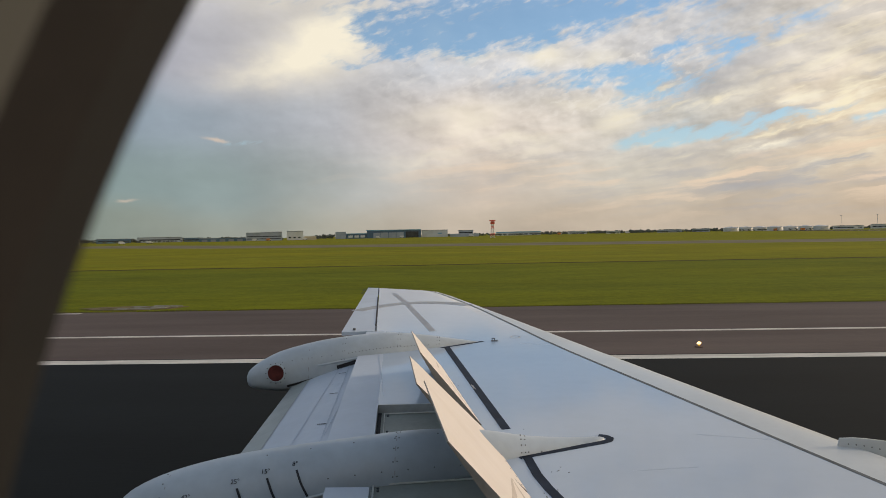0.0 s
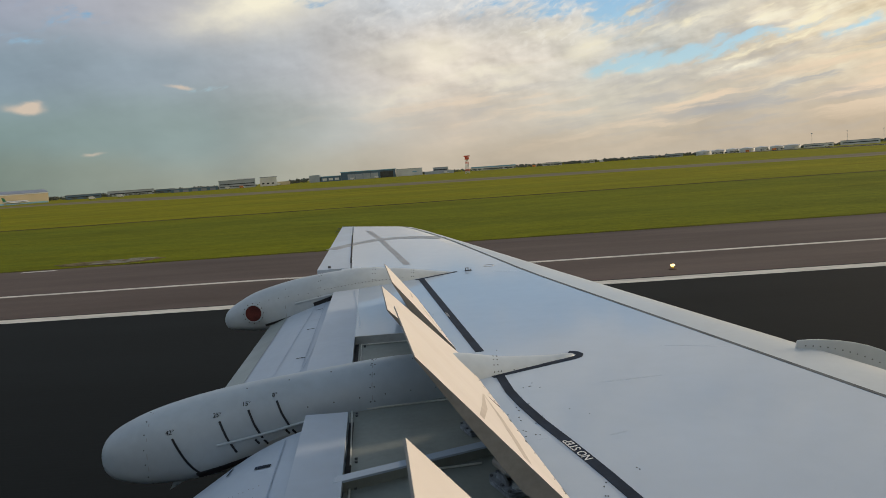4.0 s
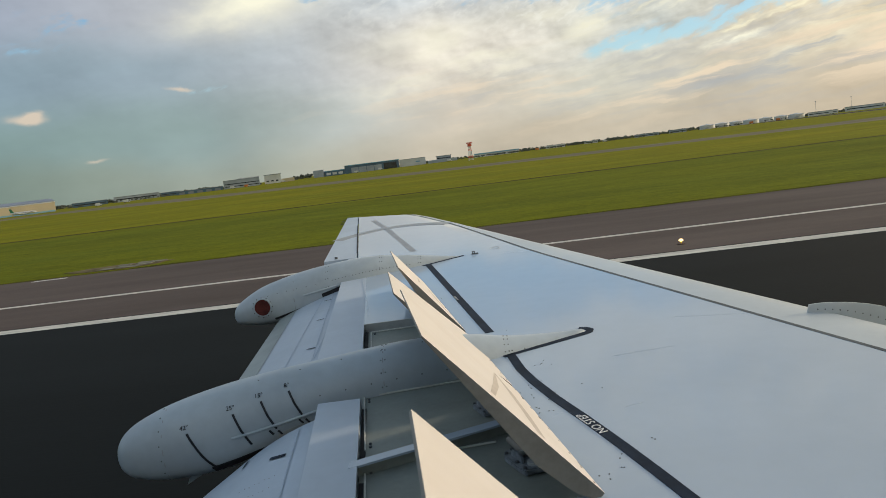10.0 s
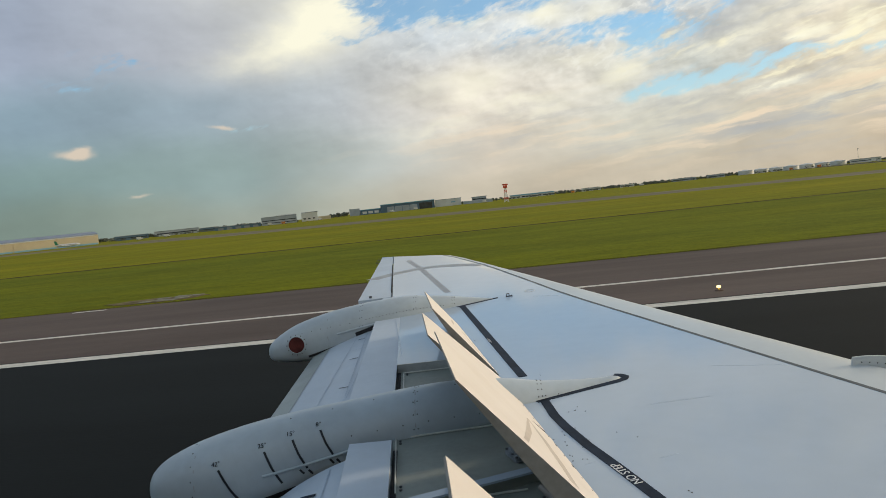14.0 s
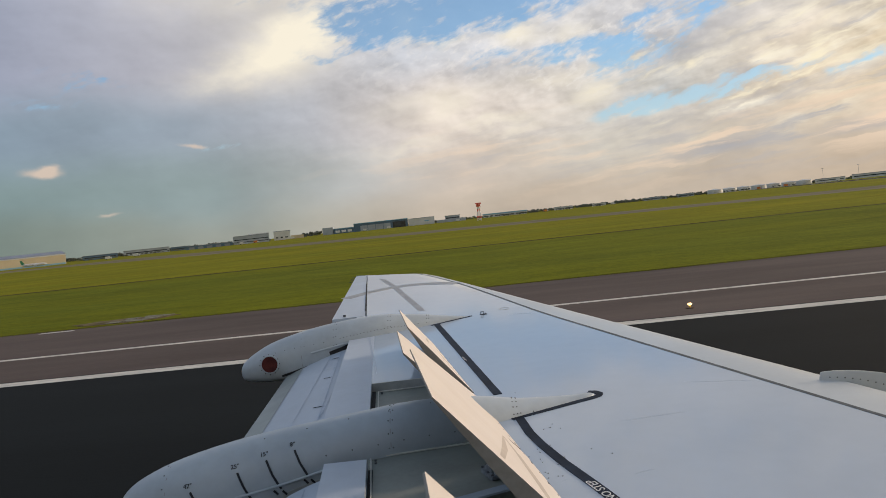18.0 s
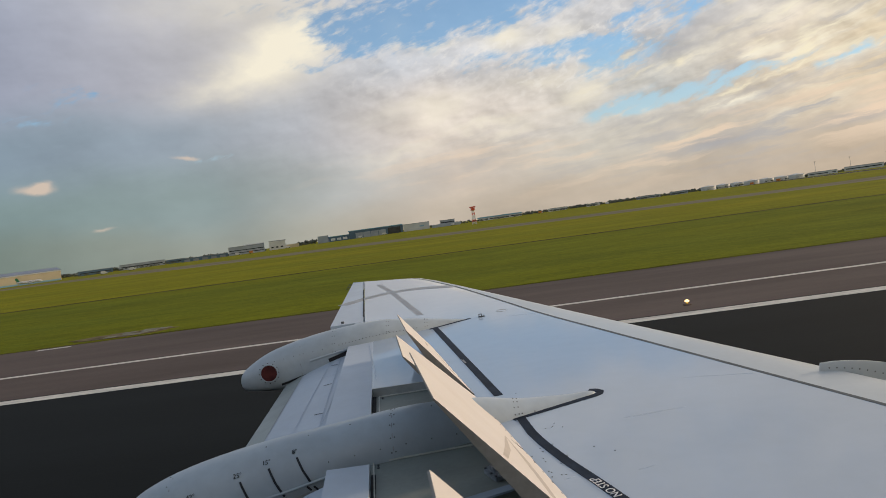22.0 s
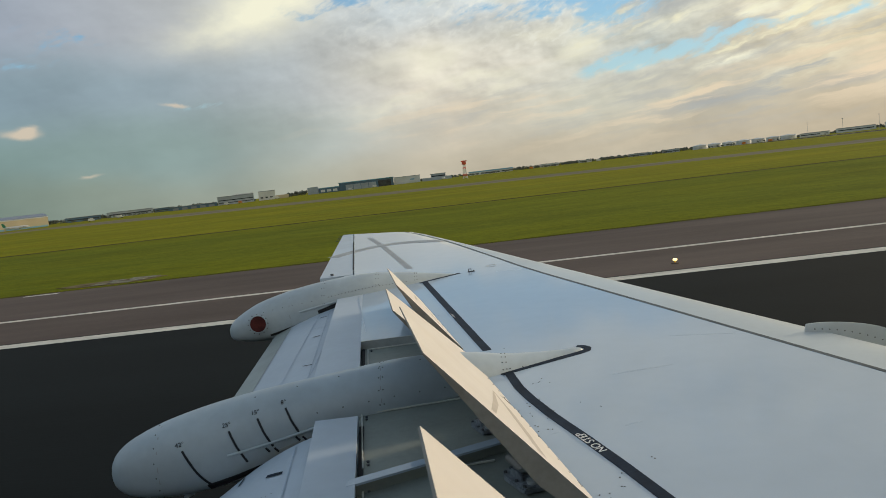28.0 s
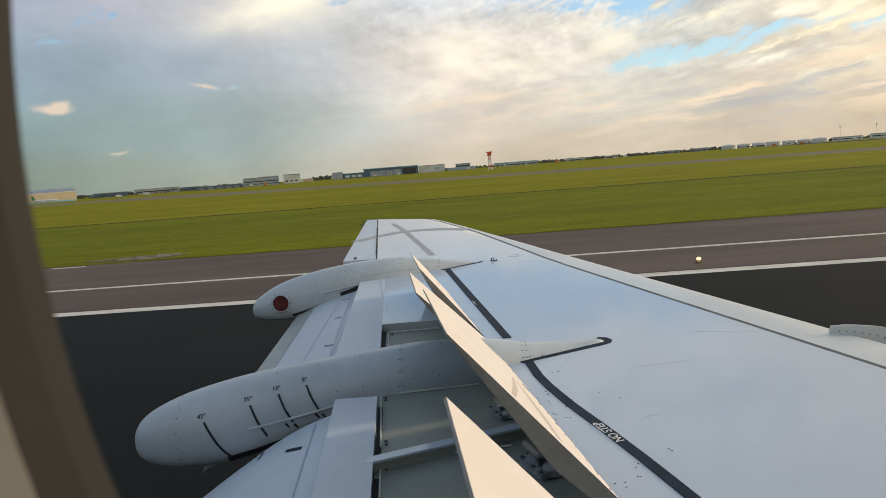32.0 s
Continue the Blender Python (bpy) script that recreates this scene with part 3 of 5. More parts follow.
def along(u, v):
    """A place u metres across and v metres along the crossing runway."""
    c, q = math.cos(CROSS_TURN), math.sin(CROSS_TURN)
    return CROSS_X + u * c + v * q, 19.0 - u * q + v * c


def painted(name, outline, top, mat, label, thick=0.006):
    bm = prism([(*p, top) for p in outline], thick)
    return tagged(part(name, bm, mat), label, "marking", kind="structure")


def lane(name, u0, u1, v0, v1, top, mat, label, thick=0.05):
    outline = [along(u0, v0), along(u1, v0), along(u1, v1), along(u0, v1)]
    return tagged(part(name, prism([(*p, top) for p in outline], thick), mat), label, kind="structure")


lane("crossing_shoulder", -30, 30, 2.6, 900, -0.012, SHOULDER, "brown-grey shoulders of the crossing runway", 0.03)
lane("crossing_runway", -21.5, 21.5, 2.6, 900, -0.006, RUNWAY, "near-black asphalt crossing runway")
for side in (-20.4, 19.6):
    painted("crossing_edge_line", [along(side, 3), along(side + 0.8, 3), along(side + 0.8, 900), along(side, 900)], 0.0, ROAD_PAINT, "white edge line of the crossing runway")
for k in range(3):
    v = 12.0 + 44.0 * k
    painted("arrow_shaft", [along(-0.5, v), along(0.5, v), along(0.5, v + 20), along(-0.5, v + 20)], 0.0, ROAD_PAINT, "white arrow shaft painted on the crossing runway")
    painted("arrow_head", [along(-3.4, v + 16), along(0, v + 26), along(3.4, v + 16), along(2.2, v + 16), along(0, v + 22.5), along(-2.2, v + 16)], 0.0, ROAD_PAINT, "white arrow head painted on the crossing runway")
for k in range(12):
    u = -19.0 + 3.3 * k
    painted("threshold_bar", [along(u, 150), along(u + 1.8, 150), along(u + 1.8, 180), along(u, 180)], 0.0, ROAD_PAINT, "white threshold bar on the crossing runway")
# dark fillets and the kinked thin line where the shoulder meets the crossing
painted("shoulder_line", [(215, THIN_Y), (215, THIN_Y + 0.33), (229, THIN_Y + 15.33), (229, THIN_Y + 15)], 0.001, ROAD_PAINT, "thin white line bending into the crossing")
marking("shoulder_line", THIN_Y - 2.5, THIN_Y - 2.17, 281, 900, 0.001, ROAD_PAINT, "thin white line painted along the brown shoulder")
# exit taxiway: double yellow line, slanted bars and a hatched corner
for dy in (0.0, 0.55):
    marking("taxiway_edge_line", 17.0 + dy, 17.0 + dy + 0.18, 345, 900, 0.004, YELLOW_PAINT, "thin yellow taxiway edge line")
for px in (380.0, 398.0):
    painted("slanted_bar", [(px, 18.2), (px + 1.6, 18.2), (px + 3.2, 24.5), (px + 1.6, 24.5)], 0.002, YELLOW_PAINT, "broad slanted yellow bar on the taxiway shoulder")
for k in range(4):
    for q in range(9):
        marking("holding_dash", 22.6 + 0.9 * k, 23.0 + 0.9 * k, 318 + 2.1 * q, 319.2 + 2.1 * q, 0.001, YELLOW_PAINT, "short yellow dash of a holding position")
for k in range(3):
    marking("touchdown_bar", 6.0 + 2.6 * k, 7.8 + 2.6 * k, 10, 32, 0.003, ROAD_PAINT, "white touchdown bar on the dark runway")


# ---- the aircraft ----
aircraft = tagged(empty("passenger_aircraft"), "white twin-jet airliner with raised wing spoilers, rolling on the runway", "airplane")


def surf(x, y):
    """Height of the wing's upper skin."""
    le = lead(y)
    d = max(0.0, 1.0 - (le - x) / 0.30)
    return 1.940 + 0.0515 * y + 0.0144 * x - 0.02 * d * d


def lead(y):
    return 2.02 - 0.378 * (y - 4.49)


def joint(y):
    """The seam behind the leading edge."""
    if y > 7.3:
        return lead(y) - max(0.10, 0.33 - 0.084 * (y - 7.3))
    return lead(y) - 0.33 - 0.025 * (7.3 - y)


def trail(y):
    return -1.947 + 0.0788 * (12.56 - y)


def gap(y):
    return trail(y) + 0.20 + 0.05 * (11.8 - y)


def panel_edge(y):
    return -0.998 - 0.0896 * (y - 4.557)


def well_edge(y):
    return -0.628 - 0.110 * (y - 3.815)


def hinge(y):
    return 0.409 - 0.2066 * (y - 2.5)


def tip(x):
    """Where the raked wing tip ends the skin."""
    return 12.39 - 0.63 * (x + 1.95)


def skin(xa, xb, y0, y1, thick=0.03, dz=0.0, ny=14, nx=8):
    """A slab of the wing's skin from xa(y) to xb(y)."""
    bm = bmesh.new()
    grid = []
    for j in range(ny + 1):
        y = y0 + (y1 - y0) * j / ny
        row = []
        for i in range(nx + 1):
            x = xa(y) + (xb(y) - xa(y)) * i / nx
            py = min(y, tip(x))
            row.append(bm.verts.new((x, py, surf(x, py) + dz)))
        grid.append(row)
    for j in range(ny):
        for i in range(nx):
            bm.faces.new((grid[j][i], grid[j][i + 1], grid[j + 1][i + 1], grid[j + 1][i]))
    ex = bmesh.ops.extrude_face_region(bm, geom=bm.faces[:])
    for v in ex["geom"]:
        if isinstance(v, bmesh.types.BMVert):
            v.co.z -= thick
    return bm


ROOT = -1.2
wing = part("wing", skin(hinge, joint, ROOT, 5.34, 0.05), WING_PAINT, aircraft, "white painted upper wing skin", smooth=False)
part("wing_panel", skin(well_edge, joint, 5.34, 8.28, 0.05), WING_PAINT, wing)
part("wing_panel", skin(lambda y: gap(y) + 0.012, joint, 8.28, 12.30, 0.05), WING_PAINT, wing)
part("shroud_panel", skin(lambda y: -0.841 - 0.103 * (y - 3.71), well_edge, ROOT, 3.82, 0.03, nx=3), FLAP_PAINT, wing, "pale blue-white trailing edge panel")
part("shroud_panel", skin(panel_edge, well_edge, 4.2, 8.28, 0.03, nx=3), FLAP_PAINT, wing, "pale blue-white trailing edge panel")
part("aileron", skin(trail, lambda y: gap(y) - 0.004, 8.30, 12.28, 0.04, nx=3), FLAP_PAINT, aircraft, "white aileron at the outer trailing edge")


def leading_edge():
    bm = bmesh.new()
    rows = []
    n, m = 24, 10
    for j in range(n + 1):
        y = ROOT + (12.30 - ROOT) * j / n
        xj, xl = joint(y), lead(y)
        w, top = xl - xj, surf(xj, y)
        row = []
        for i in range(m + 1):
            u = i / 7
            if i <= 7:
                row.append(bm.verts.new((xj + w * math.sin(u * math.pi / 2), y, top - 0.055 * (1 - math.sqrt(max(0.0, 1 - math.sin(u * math.pi / 2) ** 4))))))
            else:
                row.append(bm.verts.new((xl - w * 0.12 * (i - 7) ** 2 / 3, y, top - 0.055 - 0.05 * (i - 7))))
        rows.append(row)
    for row in rows:
        for v in row:
            over = v.co.y - tip(v.co.x)
            if over > 0:
                v.co.y -= over
                v.co.z -= 0.0515 * over
    for a, b in zip(rows, rows[1:]):
        for i in range(m):
            bm.faces.new((a[i], a[i + 1], b[i + 1], b[i]))
    return bm


part("leading_edge", leading_edge(), LE_METAL, aircraft, "pale smooth leading edge strip", smooth=True)
part("edge_joint", skin(lambda y: joint(y) - 0.027, joint, ROOT, 11.9, 0.004, 0.0015, ny=24, nx=1), SEALANT, wing, "dark grey sealant line behind the leading edge")


def wing_tip():
    """A rounded cap along the raked tip, dying out into the leading edge."""
    bm = bmesh.new()
    rows = []
    for j in range(7):
        a = math.pi / 2 * j / 6
        row = []
        for i in range(17):
            u = i / 16
            x = -1.945 + 1.25 * u
            out = 0.075 * math.sin(a) * (1 - u ** 5)
            y = tip(x)
            row.append(bm.verts.new((x + 0.53 * out, y + 0.85 * out, surf(min(x, joint(y)), y) - 0.07 * (1 - math.cos(a)) - 0.03 * u ** 6)))
        rows.append(row)
    for a, b in zip(rows, rows[1:]):
        for i in range(16):
            bm.faces.new((a[i], a[i + 1], b[i + 1], b[i]))
    ex = bmesh.ops.extrude_face_region(bm, geom=bm.faces[:])
    for v in ex["geom"]:
        if isinstance(v, bmesh.types.BMVert):
            v.co.z -= 0.05
    return bm


part("wing_tip", wing_tip(), WING_PAINT, aircraft, "rounded white wing tip", smooth=False)
part("lower_skin", skin(lambda y: min(panel_edge(y), -0.2), lambda y: lead(y) - 0.03, ROOT, 12.28, 0.16, -0.20, ny=10, nx=4), FAIRING_PAINT, wing, "grey underside of the wing")


# flaps
def OUT_AFT(y):
    return -1.72 - 0.06 * (y - 5.25)


def IN_AFT(y):
    return -1.58 - 0.06 * (y - 3.0) + 0.45 * max(0.0, y - 3.2) ** 2


def flap(y0, y1, aft, drop):
    bm = bmesh.new()
    rows = []
    ny, nx = 40, 10
    for j in range(ny + 1):
        y = y0 + (y1 - y0) * j / ny
        x1 = panel_edge(y) + 0.20
        x0 = aft(y)
        row = []
        for i in range(nx + 1):
            u = i / nx
            x = x1 + (x0 - x1) * u
            z = surf(x1, y) - 0.045 - drop * (0.35 * u + 0.65 * u * u)
            row.append(bm.verts.new((x, y, z)))
        rows.append(row)
    for a, b in zip(rows, rows[1:]):
        for i in range(nx):
            bm.faces.new((a[i], a[i + 1], b[i + 1], b[i]))
    ex = bmesh.ops.extrude_face_region(bm, geom=bm.faces[:])
    for v in ex["geom"]:
        if isinstance(v, bmesh.types.BMVert):
            v.co.z -= 0.03
    return bm


part("flap", flap(4.30, 8.22, OUT_AFT, 0.22), FLAP_PAINT, aircraft, "extended white outboard wing flap", smooth=False)
part("flap", flap(ROOT, 3.80, IN_AFT, 0.36), FLAP_PAINT, aircraft, "extended white inboard wing flap", smooth=False)

# flap track fairings: round on top, with flat flanks below
FLANK = 2.9
NEAR_KEYS = [(-2.00, 3.93, 1.935, 0, 0), (-1.965, 3.935, 1.938, 0.09, 0.09), (-1.86, 3.95, 1.948, 0.155, 0.155), (-1.65, 3.99, 1.970, 0.195, 0.205), (-1.3, 4.05, 2.015, 0.205, 0.225),
             (-0.8, 4.14, 2.065, 0.205, 0.22), (-0.4, 4.22, 2.09, 0.20, 0.22), (-0.05, 4.30, 2.10, 0.18, 0.185), (0.2, 4.36, 2.12, 0.13, 0.115), (0.5, 4.45, 2.15, 0.066, 0.052), (0.60, 4.48, 2.168, 0.042, 0.032), (0.645, 4.492, 2.176, 0.02, 0.016), (0.66, 4.495, 2.178, 0, 0)]
FAR_KEYS = [(-2.27, 7.02, 2.085, 0, 0), (-2.23, 7.025, 2.09, 0.08, 0.08), (-2.10, 7.04, 2.12, 0.145, 0.14), (-1.9, 7.07, 2.155, 0.185, 0.19), (-1.5, 7.14, 2.205, 0.20, 0.225),
            (-1.0, 7.26, 2.25, 0.185, 0.215), (-0.65, 7.365, 2.265, 0.135, 0.165), (-0.35, 7.46, 2.29, 0.072, 0.085), (-0.07, 7.54, 2.325, 0, 0)]
fairing_near = part("flap_track_fairing", tube(smooth_stations(NEAR_KEYS, 4), 36, FLANK), FAIRING_PAINT, aircraft, "pale grey torpedo-shaped flap track fairing with angle marks", smooth=True)
fairing_far = part("flap_track_fairing", tube(smooth_stations(FAR_KEYS, 4), 36, FLANK), FAIRING_PAINT, aircraft, "pale grey flap track fairing with a dark red disc", smooth=True)


# spoilers
def spoiler(y0, y1, chord0, chord1, deg, label):
    """A wedge plate hinged on the wing between y0 (inboard) and y1, raised by deg; chord at either end."""
    s = (Vector((hinge(y1), y1, surf(hinge(y1), y1))) - Vector((hinge(y0), y0, surf(hinge(y0), y0)))).normalized()
    up = Vector((0, -0.0515, 1)).normalized()
    aft = s.cross(up)
    if aft.x > 0:
        aft = -aft
    aft.normalize()
    a = radians(deg)
    ray, normal = aft * math.cos(a) + up * math.sin(a), up * math.cos(a) - aft * math.sin(a)
    bm = bmesh.new()
    rows = []
    for y, ch in ((y0, chord0), (y1, chord1)):
        h = Vector((hinge(y), y, surf(hinge(y), y) + 0.012))
        for d, th in ((0.0, 0.035), (0.10, 0.066), (0.30, 0.080), (1.0, 0.006)):
            p = h + ray * ch * d
            rows.append((bm.verts.new(p), bm.verts.new(p - normal * th)))
    a3, b3 = rows[:4], rows[4:]
    for i in range(3):
        bm.faces.new((a3[i][0], a3[i + 1][0], b3[i + 1][0], b3[i][0]))
        bm.faces.new((a3[i][1], b3[i][1], b3[i + 1][1], a3[i + 1][1]))
        bm.faces.new((a3[i][0], a3[i][1], a3[i + 1][1], a3[i + 1][0]))
        bm.faces.new((b3[i][0], b3[i + 1][0], b3[i + 1][1], b3[i][1]))
    bm.faces.new((a3[3][0], a3[3][1], b3[3][1], b3[3][0]))
    bm.faces.new((a3[0][0], b3[0][0], b3[0][1], a3[0][1]))
    ob = part("spoiler", bm, SUNLIT_SPOILER_PAINT, aircraft, label)
    ob.data.materials.append(UNDER_SHADE_TONE)
    # every side but the raised face takes the painted shade
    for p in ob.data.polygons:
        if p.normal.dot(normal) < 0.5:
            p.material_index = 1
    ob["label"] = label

    def face(a, d):
        """A place a of the way outboard and d of the way back on the raised face."""
        y = y0 + (y1 - y0) * a
        return Vector((hinge(y), y, surf(hinge(y), y) + 0.012)) + ray * (chord0 + (chord1 - chord0) * a) * d

    return ob, face, normal


def face_strip(made, name, places, widths, mat, label=""):
    """A thin band along (a, d) places on a spoiler's face, its width going from place to place."""
    ob, face, normal = made
    bm = bmesh.new()
    rows = []
    pts = [face(*q) for q in places]
    for i, p in enumerate(pts):
        t = (pts[min(i + 1, len(pts) - 1)] - pts[max(i - 1, 0)]).normalized()
        side = t.cross(normal).normalized() * widths[i] / 2
        rows.append([bm.verts.new(p + side * k + normal * h) for k, h in ((1, -0.001), (1, 0.0005), (-1, 0.0005), (-1, -0.001))])
    for a, b in zip(rows, rows[1:]):
        for i in range(3):
            bm.faces.new((a[i], b[i], b[i + 1], a[i + 1]))
    return part(name, bm, mat, ob, label)


def face_screws(made, places):
    ob, face, normal = made
    dots("rivet", [(face(*q), normal) for q in places], 0.004, RIVET, ob, 0.0018)


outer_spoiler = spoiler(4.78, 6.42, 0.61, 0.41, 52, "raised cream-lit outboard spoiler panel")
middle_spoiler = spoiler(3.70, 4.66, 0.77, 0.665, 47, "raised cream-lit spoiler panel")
inner_spoiler = spoiler(2.53, 3.62, 0.875, 0.775, 50, "raised cream-lit spoiler panel with shadow bands on its face")
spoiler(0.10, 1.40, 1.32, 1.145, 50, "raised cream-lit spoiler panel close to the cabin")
# shadows on the raised faces, drawn as thin tan bands
face_strip(inner_spoiler, "shadow_band", [(0.90, 0.245), (0.65, 0.24), (0.35, 0.275), (0.07, 0.325)], [0.010, 0.040, 0.050, 0.040], SHADOW_TAN, "dull tan shadow band across the face")
face_strip(inner_spoiler, "shadow_band", [(0.87, 0.26), (0.46, 0.43), (0.08, 0.60)], [0.010, 0.030, 0.022], SHADOW_TAN)
face_strip(outer_spoiler, "shadow_band", [(0.76, 0.36), (0.62, 0.42), (0.46, 0.50)], [0.012, 0.026, 0.02], SHADOW_TAN)
face_strip(outer_spoiler, "shadow_band", [(0.60, 0.22), (0.36, 0.20), (0.10, 0.16)], [0.014, 0.034, 0.012], SHADOW_TAN)
for made in (outer_spoiler, middle_spoiler, inner_spoiler):
    face_screws(made, [(0.04 + 0.115 * k, 0.035) for k in range(9)])
for a in (0.90, 0.66, 0.22):
    face_strip(inner_spoiler, "hinge_mark", [(a, 0.012), (a - 0.035, 0.012)], [0.012, 0.012], DARK_GAP)
for a in (0.55, 0.12):
    face_strip(outer_spoiler, "hinge_mark", [(a, 0.02), (a - 0.02, 0.02)], [0.012, 0.012], DARK_GAP)

# wells under the spoilers
part("spoiler_well", skin(lambda y: well_edge(y), hinge, ROOT, 5.34, 0.02, -0.058, nx=3), WELL_PAINT, wing, "grey-green primer floor of the spoiler wells")
SKEW = 0.40        # the ribs run across the hinge line


def rib(x0, x1, y, width, top, deep, mat, label=""):
    """A rib or wall from (x0, y) to x1, running outboard as it goes forward."""
    pts = [(x0, y, 0), (x1, y + SKEW * (x1 - x0), 0), (x1, y + SKEW * (x1 - x0) + width, 0), (x0, y + width, 0)]
    cap = part("rib_cap", prism([(px, py, surf(px, py) + top) for px, py, _ in pts], 0.010), mat, wing, label)
    web = [(x0, y + 0.35 * width, 0), (x1, y + SKEW * (x1 - x0) + 0.35 * width, 0), (x1, y + SKEW * (x1 - x0) + 0.65 * width, 0), (x0, y + 0.65 * width, 0)]
    # the well's darker colour stands in for shade on the rib's side
    part("rib_web", prism([(px, py, surf(px, py) + top - 0.0105) for px, py, _ in web], deep - 0.0105), WELL_PAINT, wing)
    return cap


rib(-0.575, 0.26, 3.00, 0.062, 0.001, 0.08, WING_PAINT, "pale blue rib between the spoiler wells")
rib(-0.48, 0.42, 2.16, 0.062, 0.001, 0.08, WING_PAINT)


def well_frame(corners):
    """Pale edge strips of a recessed well panel, along its corners."""
    z = -0.052
    for a, b in zip(corners, corners[1:]):
        bm = bmesh.new()
        rod(bm, (a[0], a[1], surf(*a) + z), (b[0], b[1], surf(*b) + z), 0.0052, 5)
        part("edge_strip", bm, FRAME_TRIM, wing, "pale edge strip of a well panel")
    a, b = Vector((*corners[0], 0)), Vector((*corners[1], 0))
    heads = [a.lerp(b, f) + Vector((0.025, 0, 0)) for f in (0.06, 0.11, 0.89, 0.94)]
    dots("screw", [((q.x, q.y, surf(q.x, q.y) + z - 0.004), (0, 0, 1)) for q in heads], 0.007, RIVET, wing, 0.006)


# outboard wall of the wells
rows = [(well_edge(5.34) + k * (hinge(5.34) - well_edge(5.34)) / 4, 5.325) for k in range(5)]
part("well_wall", prism([(px, py, surf(px, py) + 0.001) for px, py in (rows[0], rows[-1], (rows[-1][0], 5.34), (rows[0][0], 5.34))], 0.061), WELL_TRIM, wing)
well_frame([(-0.545, 3.278), (-0.633, 3.98), (-0.097, 4.045)])
well_frame([(-0.445, 2.42), (-0.527, 3.134), (0.047, 3.205)])
well_frame([(-0.345, 1.60), (-0.43, 2.29), (0.15, 2.36)])
well_frame([(-0.695, 4.85), (-0.745, 5.29), (-0.38, 5.31)])


ACTUATOR_GREY = material("actuator_grey", (0.25, 0.275, 0.30), 0.5, 0.15, 0.3, 14, 60, 0.001)


def actuator(x, y, turn, size=1.0):
    """A cast plate with a bearing boss, lugs, a ram and bolts, lying in a well."""
    ob = empty("actuator", (x, y, surf(x, y) - 0.056))
    ob.parent = wing
    ob.rotation_euler, ob.scale = (0, 0, turn), (size, size, size)
    outline = [(-0.06, -0.12), (0.05, -0.125), (0.075, -0.09), (0.07, 0.08), (0.03, 0.13), (-0.05, 0.12), (-0.075, 0.06), (-0.07, -0.08)]
    plate = prism([(px, py, 0.022) for px, py in outline], 0.024)
    bmesh.ops.bevel(plate, geom=plate.edges[:], offset=0.005, segments=2, affect="EDGES")
    part("bracket", plate, ACTUATOR_GREY, ob, "blue-grey cast spoiler actuator bracket")
    for dx in (-0.034, 0.034):
        lug = prism([(dx, -0.05, 0.022), (dx, 0.06, 0.022), (dx, 0.045, 0.050), (dx, -0.01, 0.056), (dx, -0.045, 0.044)], 0.010, (1, 0, 0))
        part("lug", lug, ACTUATOR_GREY, ob)
    bm = bmesh.new()
    rod(bm, (-0.042, 0.012, 0.040), (0.042, 0.012, 0.040), 0.011, 12)
    part("pin", bm, WELL_TRIM, ob, "bright steel pin")
    bm = bmesh.new()
    rod(bm, (0, 0.012, 0.040), (0.012, 0.20, 0.030), 0.017, 12)
    part("ram", bm, UNDER_SHADE_TONE, ob, "hydraulic ram")
    bm = bmesh.new()
    rod(bm, (0.0, -0.075, 0.022), (0.0, -0.075, 0.034), 0.030, 18)
    part("boss", bm, WELL_TRIM, ob, "round bearing boss")
    dots("bolt", [((px, py, 0.022), (0, 0, 1)) for px, py in ((-0.052, -0.10), (0.046, -0.10), (-0.056, -0.03), (0.056, -0.03), (-0.056, 0.08), (0.052, 0.07), (-0.02, 0.105))], 0.008, RIVET, ob, 0.008)
    return ob


actuator(0.165, 2.98, 0.35)
actuator(0.025, 3.60, 0.30, 0.8)
# black strips stand in for the shadow gaps at the panels' aft edges
for y0, y1 in ((1.45, 2.12), (2.26, 2.96), (3.10, 3.80), (4.62, 5.30)):
    part("edge_shadow_strip", skin(lambda y: well_edge(y) + 0.002, lambda y: well_edge(y) + 0.026, y0, y1, 0.006, -0.050, ny=4, nx=1), DARK_GAP, wing, "black strip painted as the shadow along the well's edge")

# cabin wall and window round the camera
WIN_X, WIN_Z, WIN_A, WIN_B = 0.101, 3.294, 0.1965, 0.232


def window_ring(grow, y, n=144):
    return [(WIN_X + (WIN_A + grow) * math.cos(2 * math.pi * k / n), y, WIN_Z + (WIN_B + grow) * math.sin(2 * math.pi * k / n)) for k in range(n)]


def ring_band(a, b):
    bm = bmesh.new()
    va, vb = [bm.verts.new(p) for p in a], [bm.verts.new(p) for p in b]
    for i in range(len(va)):
        j = (i + 1) % len(va)
        bm.faces.new((va[i], va[j], vb[j], vb[i]))
    return bm


def ring_stack(rings):
    bm = bmesh.new()
    vs = [[bm.verts.new(p) for p in r] for r in rings]
    for a, b in zip(vs, vs[1:]):
        for i in range(len(a)):
            j = (i + 1) % len(a)
            bm.faces.new((a[i], a[j], b[j], b[i]))
    return bm


def square_ring(half_x, half_z, y, n=144):
    out = []
    for k in range(n):
        c, q = math.cos(2 * math.pi * k / n), math.sin(2 * math.pi * k / n)
        m = max(abs(c), abs(q))
        out.append((WIN_X + half_x * c / m, y, WIN_Z + half_z * q / m))
    return out


